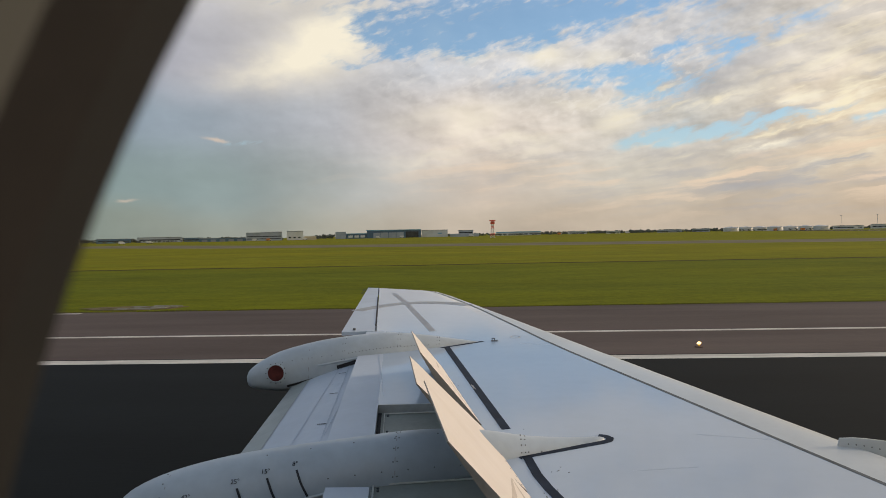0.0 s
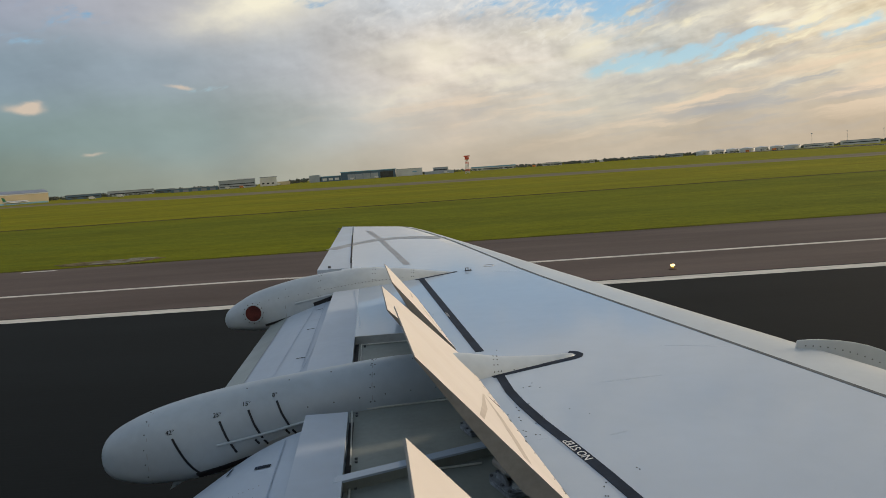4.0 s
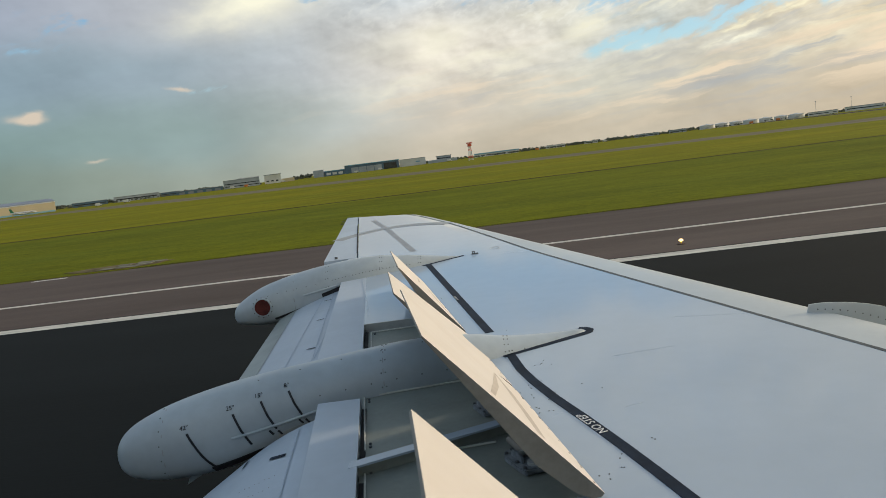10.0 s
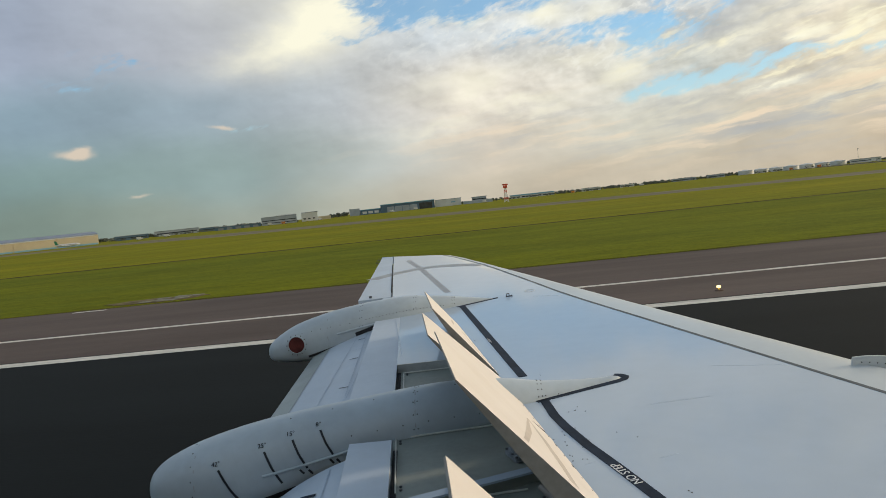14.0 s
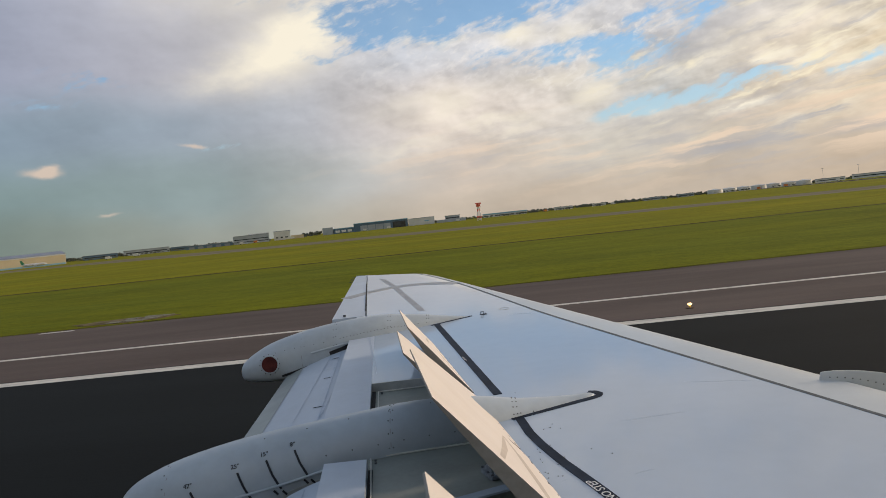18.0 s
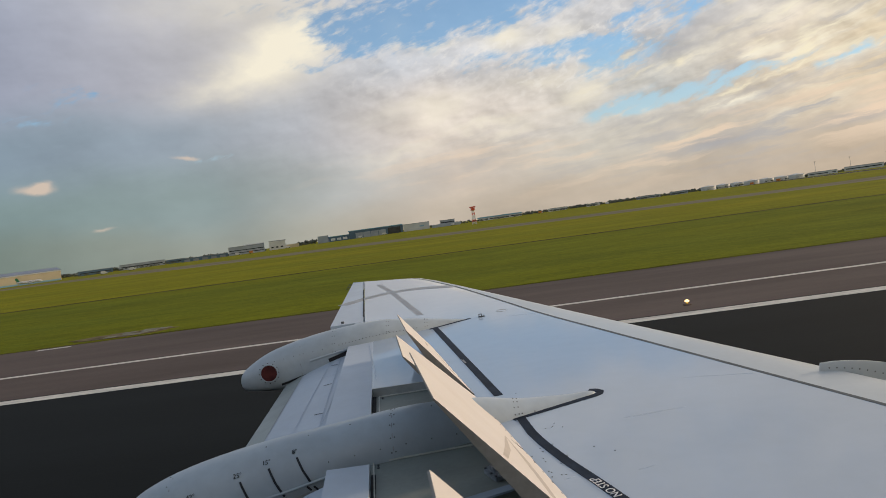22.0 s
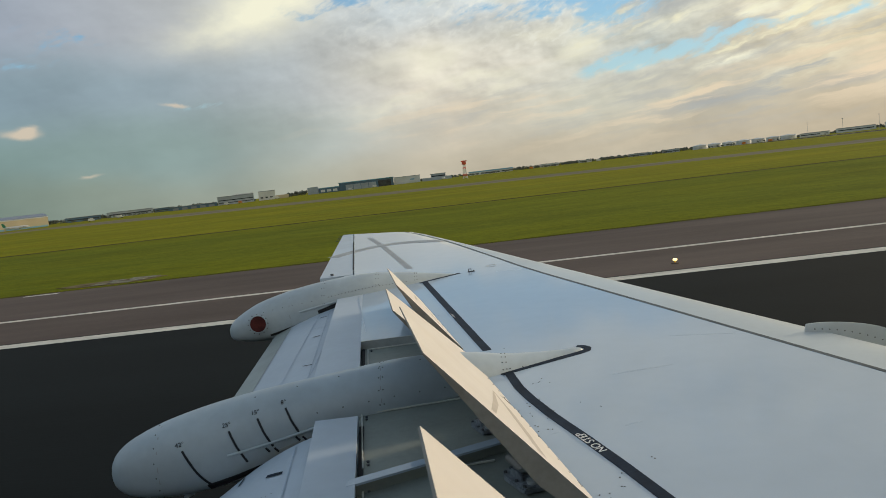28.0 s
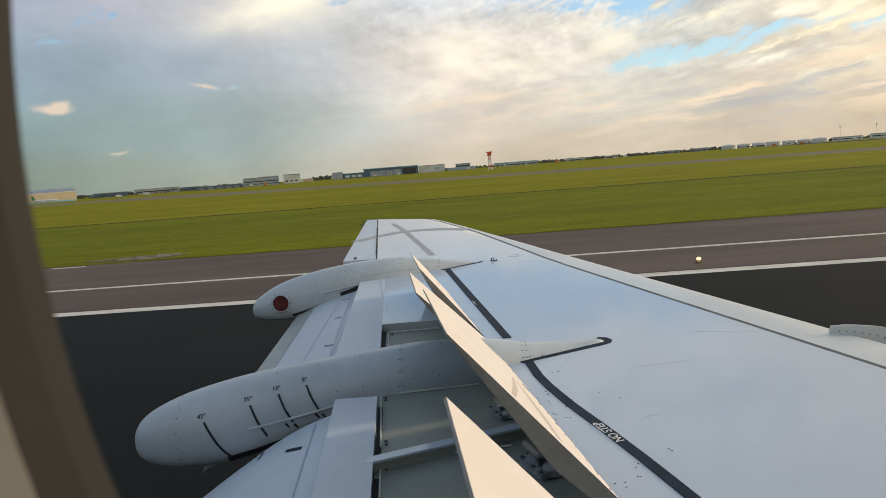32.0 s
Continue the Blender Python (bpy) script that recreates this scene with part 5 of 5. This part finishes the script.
def sign_board(px, py, turn, w, h, mat, text, label):
    ob = tagged(empty("taxiway_sign", (px, py, -0.03)), label, "sign")
    ob.rotation_euler = (0, 0, turn)
    part("panel", boxed((-w / 2, -0.12, 0.30), (w / 2, 0.12, 0.30 + h), 0.015), mat, ob)
    for sx in (-0.35, 0.35):
        bm = bmesh.new()
        rod(bm, (sx * w, 0, -0.05), (sx * w, 0, 0.31), 0.05, 8)
        part("leg", bm, HANGAR_GREY, ob)
    if text:
        lettering("sign_lettering", text, h * 0.62, WHITE_TEXT, pose(0, -0.128, 0.30 + h / 2, 90, 0, 0), ob, 0.003)
    else:
        for k in range(3):
            part("lettering_bar", boxed((-w * 0.36 + w * 0.26 * k, -0.127, 0.30 + h * 0.3), (-w * 0.36 + w * 0.26 * k + w * 0.16, -0.121, 0.30 + h * 0.7)), BLACK_TEXT, ob)
    return ob


sign_board(345.0, 60.0, 0.35, 1.9, 0.85, SIGN_RED, "18L-36R", "red runway sign with white characters on the grass")
sign_board(361.0, 192.0, 0.1, 2.4, 1.1, SIGN_YELLOW, "", "yellow taxiway sign far out on the grass")


def cabinet(px, py, w, d, h, mat, label):
    ob = tagged(empty("equipment_cabinet", (px, py, -0.03)), label, "cabinet")
    part("body", boxed((-w / 2, -d / 2, 0.05), (w / 2, d / 2, h), 0.02), mat, ob)
    part("plinth", boxed((-w / 2 - 0.06, -d / 2 - 0.06, -0.05), (w / 2 + 0.06, d / 2 + 0.06, 0.05)), CONCRETE, ob)
    part("lid", boxed((-w / 2 - 0.03, -d / 2 - 0.03, h), (w / 2 + 0.03, d / 2 + 0.03, h + 0.05), 0.01), mat, ob)
    part("door", boxed((-w / 2 + 0.05, -d / 2 - 0.015, 0.12), (w / 2 - 0.05, -d / 2 - 0.001, h - 0.08)), mat, ob)
    return ob


cabinet(129.0, 62.0, 0.36, 0.36, 0.95, TANK_WHITE, "small white equipment cabinet standing in the grass")
cabinet(130.0, 67.0, 1.2, 0.7, 0.95, HANGAR_GREY, "grey equipment cabinet standing in the grass")


MUD = material("bare_earth", (0.16, 0.125, 0.070), 0.95, 0.0, 0.35, 1.2, 9, 0.02, spec=0.05)


def drain_pad(px, py, wide, deep, n, seed):
    """Broken concrete pieces in a bare patch at the edge of the grass."""
    rnd = random.Random(seed)
    ob = tagged(empty("drain_cover", (px, py, -0.004)), "broken concrete drain cover in a bare muddy patch of verge", "drain cover", "drain covers along the verge")
    rim = [(wide * (0.7 + 0.3 * rnd.random()) * math.cos(k * math.pi / 9), deep * (0.6 + 0.4 * rnd.random()) * math.sin(k * math.pi / 9), 0.003) for k in range(18)]
    part("mud_patch", prism(rim, 0.02), MUD, ob, "bare brown earth")
    for k in range(n):
        lx, ly = rnd.uniform(0.2, 0.65), rnd.uniform(0.15, 0.4)
        sl = part("slab", boxed((-lx, -ly, -0.03), (lx, ly, 0.025), 0.012), SLAB, ob)
        sl.matrix_basis = pose(rnd.uniform(-0.75, 0.75) * wide, rnd.uniform(-0.6, 0.6) * deep, 0.0, rnd.uniform(-2, 2), rnd.uniform(-2, 2), rnd.uniform(-12, 12))
    return ob


drain_pad(-17.6, 37.3, 3.0, 1.5, 7, 1)
drain_pad(38.0, 37.0, 3.4, 1.4, 6, 2)
marking("short_dash", GRASS_Y - 0.75, GRASS_Y - 0.45, -20.6, -19.0, 0.001, ROAD_PAINT, "short white dash by the drain cover")


# grass blades along the verge and over the field
def blades(name, count, y0, y1, x_half, size, seed, label):
    rnd = np.random.RandomState(seed)
    u = rnd.rand(count) ** 1.6
    py = y0 + (y1 - y0) * u
    px = (rnd.rand(count) * 2 - 1) * (x_half * (0.6 + 0.8 * u))
    hh = size * (0.5 + rnd.rand(count))
    ww = hh * (0.5 + 0.9 * rnd.rand(count))
    a = rnd.rand(count) * np.pi
    lean = (rnd.rand(count, 2) - 0.5) * size
    v = np.zeros((count, 3, 3))
    v[:, 0] = np.stack([px - ww * np.cos(a), py - ww * np.sin(a), np.full(count, -0.04)], 1)
    v[:, 1] = np.stack([px + ww * np.cos(a), py + ww * np.sin(a), np.full(count, -0.04)], 1)
    v[:, 2] = np.stack([px + lean[:, 0], py + lean[:, 1], hh], 1)
    me = bpy.data.meshes.new(name)
    me.from_pydata(v.reshape(-1, 3).tolist(), [], np.arange(count * 3).reshape(-1, 3).tolist())
    me.materials.append(TUFT)
    return tagged(new(name, me), label, "grass", kind="stuff")


blades("verge_grass", 14000, GRASS_Y - 0.14, GRASS_Y + 0.5, 30, 0.016, 4, "ragged short grass along the shoulder's edge")


SEAM = material("faint_seam", (0.43, 0.505, 0.59), 0.4, 0.0, 0.1)


# ---- markings and fittings on the wing ----
def ribbon(name, pts, width, mat, parent, label="", dz=0.0035, sub=6):
    """A flat painted band along points (x, y) on the wing's skin."""
    fine = []
    for (xa, ya), (xb, yb) in zip(pts, pts[1:]):
        for k in range(sub):
            fine.append((xa + (xb - xa) * k / sub, ya + (yb - ya) * k / sub))
    fine.append(pts[-1])
    bm = bmesh.new()
    left, right = [], []
    for i, (px, py) in enumerate(fine):
        a, b = fine[max(0, i - 1)], fine[min(len(fine) - 1, i + 1)]
        t = Vector((b[0] - a[0], b[1] - a[1])).normalized()
        for side, sign in ((left, 0.5), (right, -0.5)):
            qx, qy = px - t.y * width * sign, py + t.x * width * sign
            side.append(bm.verts.new((qx, qy, surf(qx, qy) + dz)))
    for i in range(len(fine) - 1):
        bm.faces.new((left[i], left[i + 1], right[i + 1], right[i]))
    ex = bmesh.ops.extrude_face_region(bm, geom=bm.faces[:])
    for v in ex["geom"]:
        if isinstance(v, bmesh.types.BMVert):
            v.co.z -= 0.004
    return part(name, bm, mat, parent, label)


ribbon("walkway_line", [(-0.405, 7.31), (0.088, 4.72)], 0.055, LINE_PAINT, wing, "dark blue-grey walkway boundary line")
ribbon("fairing_outline", [(-0.455, 7.285), (-0.06, 7.55)], 0.027, LINE_PAINT, wing)
ribbon("fairing_outline", [(0.145, 4.205), (0.635, 4.435), (0.678, 4.465), (0.690, 4.505), (0.668, 4.545), (0.63, 4.56)], 0.042, LINE_PAINT, wing, "dark outline round the fairing's pointed front")
ribbon("walkway_line", [(0.186, 4.235), (0.225, 3.95), (0.268, 3.765), (0.345, 3.50), (0.443, 3.215), (0.545, 2.90), (0.62, 2.65), (0.698, 2.38), (0.86, 1.85), (1.02, 1.30), (1.2, 0.7)], 0.050, LINE_PAINT, wing, "dark blue-grey walkway boundary line")
text_turn = math.degrees(math.atan2(-(3.30 - 2.98), (0.52 - 0.415)))
lean = Vector((0, 0, 1)).rotation_difference(Vector((-0.0144, -0.0515, 1))).to_matrix().to_4x4()
lettering("no_step_lettering", "NO STEP", 0.057, WHITE_TEXT, Matrix.Translation((0.463, 3.145, surf(0.463, 3.145) + 0.0042)) @ lean @ pose(0, 0, 0, 0, 0, text_turn + 180), wing)
for k in range(2):
    ribbon("lettering_bar", [(-0.135 + 0.012 * k - 0.012, 5.83 - 0.02 * k), (-0.112 + 0.012 * k - 0.012, 5.71 - 0.02 * k)], 0.006, TAPE, wing, dz=0.005, sub=1)
ribbon("tape_band", [(-1.70, 9.83), (-1.60, 9.98), (-1.458, 10.16), (-1.188, 10.39), (-0.95, 10.44), (-0.736, 10.40), (-0.45, 10.26), (-0.238, 10.10)], 0.19, TAPE, wing, "grey tape band across the outer wing", dz=0.0024)
ribbon("tape_band", [(-1.41, 11.50), (-1.119, 10.44), (-0.60, 8.20)], 0.070, TAPE, wing, "grey tape band along the outer wing", dz=0.0014)
ribbon("gap_line", [(gap(8.62), 8.62), (gap(11.15), 11.15)], 0.016, DARK_GAP, wing)
ribbon("panel_seam", [(-0.79, 5.60), (-1.02, 7.0)], 0.005, SEAM, wing, dz=0.002)
ribbon("panel_seam", [(0.72, 3.98), (1.06, 4.02)], 0.0025, SEAM, wing, dz=0.0006)
ribbon("panel_seam", [(1.20, 4.55), (1.62, 4.42)], 0.0025, SEAM, wing, dz=0.0006)
ribbon("panel_seam", [(0.30, 7.40), (0.62, 7.30)], 0.006, SEAM, wing, dz=0.0008)

# the small vane by the outer fairing, static wicks, scuffs
VX, VY = 0.057, 7.56
knob = part("vane", boxed((VX - 0.034, VY - 0.016, surf(VX, VY) - 0.002), (VX + 0.036, VY + 0.016, surf(VX, VY) + 0.006), 0.002), RIVET, aircraft, "small dark vane bracket on the wing skin")
for dx, high in ((-0.024, 0.022), (0.0, 0.024), (0.024, 0.015)):
    part("prong", boxed((VX + dx - 0.004, VY - 0.012, surf(VX, VY) + 0.007), (VX + dx + 0.004, VY + 0.012, surf(VX, VY) + high), 0.001), RIVET, knob)
part("cap", boxed((VX - 0.030, VY - 0.012, surf(VX, VY) + 0.0245), (VX + 0.006, VY + 0.012, surf(VX, VY) + 0.030), 0.001), RIVET, knob)
ring = [(0.27 + 0.050 * math.cos(k * math.pi / 8), 7.74 + 0.06 * math.sin(k * math.pi / 8)) for k in range(17)]
ribbon("stencil_ring", ring, 0.006, TAPE, wing, "thin grey stencilled oval", dz=0.002, sub=1)
for k in range(4):
    bm = bmesh.new()
    y = 12.26 - 0.20 * k
    x = trail(y)
    rod(bm, (x + 0.02, y, surf(x, y) - 0.01), (x - 0.07, y - 0.01, surf(x, y) - 0.012), 0.004, 5)
    part("static_wick", bm, RIVET, aircraft)
bm = bmesh.new()
box(bm, (-1.50, 8.37, surf(-1.5, 8.4)), (-1.47, 8.40, surf(-1.5, 8.4) + 0.022))
part("hinge_bracket", bm, RIVET, aircraft)


rng = random.Random(11)
skin_dots = []
for cx, cy, n in ((0.34, 3.98, 5), (0.30, 3.45, 8), (0.25, 3.62, 6), (0.47, 2.75, 7), (0.62, 2.95, 2), (0.55, 3.6, 2), (0.14, 4.65, 4), (-0.28, 5.9, 3)):
    for _ in range(n):
        px, py = cx + rng.uniform(-0.06, 0.06), cy + rng.uniform(-0.12, 0.12)
        skin_dots.append(((px, py, surf(px, py)), (0, 0, 1)))
dots("rivet", skin_dots, 0.0034, RIVET, wing, 0.002)
for k in range(5):
    px, py = rng.uniform(0.25, 0.70), rng.uniform(2.0, 4.0)
    a = rng.uniform(0, 3.14)
    ln = rng.uniform(0.03, 0.09)
    if abs(px - (0.186 + (4.235 - py) * 0.29)) > 0.07:
        ribbon("scuff", [(px, py), (px + ln * math.cos(a), py + ln * math.sin(a))], 0.0022, SEAM, wing, dz=0.0006, sub=1)

# fence that stands round the inner leading edge
FENCE_Y = 4.33
crest = [(1.905, 2.185), (1.915, 2.228), (1.99, 2.229), (2.06, 2.224), (2.16, 2.211), (2.25, 2.193), (2.33, 2.170), (2.40, 2.142), (2.445, 2.112), (2.475, 2.080), (2.50, 2.035), (2.50, 1.93), (2.10, 1.93), (2.00, 2.05), (1.95, 2.15)]
fence = prism([(px, FENCE_Y, pz) for px, pz in crest], 0.014, (0, 1, 0))
bmesh.ops.bevel(fence, geom=fence.edges[:], offset=0.002, segments=1, affect="EDGES")
strip_part = part("wing_fence", fence, LE_METAL, aircraft, "pale metal fence standing round the leading edge")
dots("screw", [((1.96 + 0.042 * k, FENCE_Y - 0.014, 2.196 - 0.0035 * k - 0.0009 * k * k), (0, -1, 0)) for k in range(11)], 0.004, RIVET, strip_part, 0.003)


# ---- fittings on the fairings ----
def on_body(keys, x, deg, off=0.0):
    """A point and the outward normal on a fairing at x, deg round from its outboard side over the top."""
    st = smooth_stations(keys, 4)
    for a, b in zip(st, st[1:]):
        if a[0] <= x <= b[0]:
            u = (x - a[0]) / (b[0] - a[0])
            _, y, z, ry, rz = (p + (q - p) * u for p, q in zip(a, b))
            c, s, nc, ns = section(radians(deg), FLANK)
            n = Vector((0, nc / max(ry, 0.01), ns / max(rz, 0.01))).normalized()
            return Vector((x, y + ry * c, z + rz * s)) + n * off, n
    return Vector((x, 0, 0)), Vector((0, 0, 1))


def body_ribbon(name, keys, path, width, mat, parent, label="", off=0.004):
    """A painted stroke along (x, deg) on a fairing."""
    bm = bmesh.new()
    left, right = [], []
    n = 8
    pts = []
    for (xa, da), (xb, db) in zip(path, path[1:]):
        for k in range(n):
            pts.append((xa + (xb - xa) * k / n, da + (db - da) * k / n))
    pts.append(path[-1])
    where = [on_body(keys, px, d, off) for px, d in pts]
    for i, (p, nrm) in enumerate(where):
        t = (where[min(i + 1, len(where) - 1)][0] - where[max(i - 1, 0)][0]).normalized()
        wide = width[0] + (width[1] - width[0]) * i / (len(where) - 1) if isinstance(width, tuple) else width
        side = t.cross(nrm).normalized() * wide / 2
        left.append((bm.verts.new(p + side), bm.verts.new(p + side - nrm * 0.006)))
        right.append((bm.verts.new(p - side), bm.verts.new(p - side - nrm * 0.006)))
    for i in range(len(pts) - 1):
        bm.faces.new((left[i][0], left[i + 1][0], right[i + 1][0], right[i][0]))
        bm.faces.new((left[i][0], left[i][1], left[i + 1][1], left[i + 1][0]))
        bm.faces.new((right[i][0], right[i + 1][0], right[i + 1][1], right[i][1]))
    return part(name, bm, mat, parent, label)


for text, x_top, x_end, d_top, d_end in (("42\u00b0", -1.566, -1.45, 163, 228), ("25\u00b0", -1.323, -1.245, 155, 203), ("15\u00b0", -1.174, -1.105, 148, 190), ("8\u00b0", -1.027, -0.965, 143, 180)):
    body_ribbon("angle_mark", NEAR_KEYS, [(x_top, d_top), ((x_top + x_end) / 2 - 0.004, (d_top + d_end) / 2), (x_end, d_end)], 0.011, BLACK_TEXT, fairing_near)
    p, nrm = on_body(NEAR_KEYS, x_top - 0.012, d_top - 9, 0.004)
    turn = Matrix.Rotation(math.atan2(-nrm.y, nrm.z), 4, "X")
    lettering("angle_number", text, 0.034, BLACK_TEXT, Matrix.Translation(p) @ turn @ pose(0, 0, 0, 0, 0, 6), fairing_near)
for x0, d0 in ((-1.10, 196), (-0.985, 188), (-0.95, 190), (-1.145, 193)):
    body_ribbon("angle_tick", NEAR_KEYS, [(x0, d0 - 3), (x0 + 0.02, d0 + 4)], 0.010, BLACK_TEXT, fairing_near)


def ridge(keys, path, r, parent, label):
    bm = bmesh.new()
    pts = [on_body(keys, px, d, r * 0.5)[0] for px, d in path]
    for a, b in zip(pts, pts[1:]):
        rod(bm, a, b, r, 8)
    return part("guide_rail", bm, FAIRING_PAINT, parent, label)


ridge(NEAR_KEYS, [(-1.34, 187), (-1.2, 186), (-1.05, 184), (-0.92, 181), (-0.80, 178)], 0.008, fairing_near, "thin raised rail on the fairing's flank")
body_ribbon("pocket", NEAR_KEYS, [(-1.10, 203), (-1.07, 202), (-0.95, 198), (-0.82, 195)], (0.030, 0.055), WELL_TRIM, fairing_near, "shallow grey recess under the rail", off=0.002)
body_ribbon("slot", NEAR_KEYS, [(-1.06, 206), (-0.95, 204), (-0.82, 200)], (0.030, 0.020), DARK_GAP, fairing_near, "dark slot under the rail", off=0.003)
body_ribbon("gap_strip", NEAR_KEYS, [(-1.47, 234), (-1.34, 227), (-1.20, 218), (-1.06, 209)], (0.048, 0.012), DARK_GAP, fairing_near, off=0.003)
ridge(FAR_KEYS, [(-1.57, 176), (-1.4, 174), (-1.22, 172)], 0.010, fairing_far, "thin raised rail on the fairing's flank")
body_ribbon("slot", FAR_KEYS, [(-1.40, 192), (-1.30, 188), (-1.20, 183)], 0.075, DARK_GAP, fairing_far, "dark slot under the rail", off=0.003)
body_ribbon("gap_strip", FAR_KEYS, [(-1.86, 222), (-1.7, 212), (-1.5, 203), (-1.35, 196)], 0.022, DARK_GAP, fairing_far, off=0.003)

# fin under the inner fairing's tail
p, nrm = on_body(NEAR_KEYS, -1.62, 268)
fin_pts = [(p.x + 0.09, p.y - 0.02, p.z + 0.02), (p.x - 0.01, p.y - 0.02, p.z + 0.01), (p.x - 0.04, p.y - 0.02, p.z - 0.05)]
part("tail_fin", prism(fin_pts, 0.012, (0, 1, 0)), FAIRING_PAINT, fairing_near)


def rivet_rings(keys, rings, rows, parent):
    places = []
    for rx in rings:
        for d in range(70, 215, 20):
            places.append(on_body(keys, rx, d))
            places.append(on_body(keys, rx + 0.022, d))
    for xa, xb, da, db, n in rows:
        for k in range(n):
            u = k / (n - 1)
            places.append(on_body(keys, xa + (xb - xa) * u, da + (db - da) * u))
    return dots("rivet", places, 0.0042, RIVET, parent, 0.002)


rivet_rings(NEAR_KEYS, (-0.53, 0.16), ((-1.0, 0.1, 160, 165, 9), (0.2, 0.5, 150, 160, 5), (-1.72, -1.71, 100, 240, 7), (-1.2, -0.3, 110, 105, 5)), fairing_near)
rivet_rings(FAR_KEYS, (-0.86, -0.50, -1.36), ((-1.30, -0.58, 157, 152, 24), (-1.9, -1.45, 150, 158, 6)), fairing_far)
body_ribbon("seam", NEAR_KEYS, [(-1.70, 60), (-1.70, 250)], 0.005, TAPE, fairing_near, off=0.001)
body_ribbon("seam", NEAR_KEYS, [(-0.52, 60), (-0.52, 200)], 0.005, TAPE, fairing_near, off=0.001)
body_ribbon("seam", FAR_KEYS, [(-1.66, 60), (-1.66, 250)], 0.005, TAPE, fairing_far, off=0.001)

# red disc on the outer fairing
p, nrm = on_body(FAR_KEYS, -1.955, 178)
disc = bmesh.new()
rod(disc, p - nrm * 0.012, p + nrm * 0.005, 0.074, 28)
disc = part("red_disc", disc, RED_LENS, fairing_far, "round dark red disc")
bm = bmesh.new()
seg = 28
side = nrm.cross(Vector((0, 0, 1))).normalized()
lift = side.cross(nrm)
rim = []
for k in range(seg):
    a = 2 * math.pi * k / seg
    v = side * math.cos(a) + lift * math.sin(a)
    rim.append([bm.verts.new(p + v * r + nrm * h) for r, h in ((0.074, 0.006), (0.080, 0.008), (0.086, 0.004), (0.086, -0.01))])
for k in range(seg):
    j = (k + 1) % seg
    for i in range(3):
        bm.faces.new((rim[k][i], rim[j][i], rim[j][i + 1], rim[k][i + 1]))
part("rim", bm, FAIRING_PAINT, disc, smooth=True)
dots("screw", [(p + (side * math.cos(2 * math.pi * k / 12) + lift * math.sin(2 * math.pi * k / 12)) * 0.092 + nrm * 0.004, nrm) for k in range(12)], 0.005, RIVET, disc)


# seams and marks on the flaps
def flap_point(x, y, drop, aft, off=0.004):
    x1 = panel_edge(y) + 0.20
    u = (x - x1) / (aft(y) - x1)
    return (x, y, surf(x1, y) - 0.045 - drop * (0.35 * u + 0.65 * u * u) + off)


def flap_strip(name, pts, width, mat, drop, aft, label="", along_y=True):
    bm = bmesh.new()
    n = 12
    fine = []
    for (xa, ya), (xb, yb) in zip(pts, pts[1:]):
        fine += [(xa + (xb - xa) * k / n, ya + (yb - ya) * k / n) for k in range(n)]
    fine.append(pts[-1])
    a, b = [], []
    for px, py in fine:
        dx, dy = (width / 2, 0) if along_y else (0, width / 2)
        a.append(bm.verts.new(flap_point(px - dx, py - dy, drop, aft)))
        b.append(bm.verts.new(flap_point(px + dx, py + dy, drop, aft)))
    for i in range(len(fine) - 1):
        bm.faces.new((a[i], a[i + 1], b[i + 1], b[i]))
    return part(name, bm, mat, aircraft, label)


flap_strip("flap_seam", [(panel_edge(4.3) - 0.075, 4.3), (panel_edge(8.1) - 0.075, 8.1)], 0.007, SEAM, 0.22, OUT_AFT)
flap_strip("flap_seam", [(-0.95, 3.75), (-0.74, 1.6)], 0.008, SEAM, 0.36, IN_AFT)
flap_strip("flap_tab", [(OUT_AFT(4.4) + 0.085, 4.4), (OUT_AFT(8.1) + 0.085, 8.1)], 0.17, TAB_PAINT, 0.22, OUT_AFT, "greyer trailing strip of the flap")
for px, py in ((-1.167, 5.19), (-1.25, 6.02), (-1.31, 6.72)):
    flap_strip("flap_mark", [(px - 0.036, py + 0.016), (px + 0.036, py - 0.016)], 0.014, LINE_PAINT, 0.22, OUT_AFT, along_y=False)
flap_strip("flap_mark", [(-1.045, 3.485), (-0.955, 3.445)], 0.030, LINE_PAINT, 0.36, IN_AFT, along_y=False)
dots("rivet", [(Vector(flap_point(-1.13 + 0.024 * k, py + 0.01 * (k % 2), 0.36, IN_AFT, 0.0)), (0, 0, 1)) for py in (3.24, 3.13) for k in range(8)], 0.0026, TAPE, aircraft, 0.0012)
flap_strip("flap_mark", [(-1.217, 3.58), (-1.223, 3.70)], 0.012, LINE_PAINT, 0.36, IN_AFT)
for k in range(2):
    flap_strip("flap_seam", [(-1.30 + 0.21 * k, 4.9), (-1.42 + 0.21 * k, 7.9)], 0.006, SEAM, 0.22, OUT_AFT)
flap_strip("flap_seam", [(-1.34, 6.35), (-1.14, 6.30)], 0.008, SEAM, 0.22, OUT_AFT, along_y=False)
flap_strip("flap_seam", [(-1.34, 7.05), (-1.16, 7.0)], 0.008, SEAM, 0.22, OUT_AFT, along_y=False)
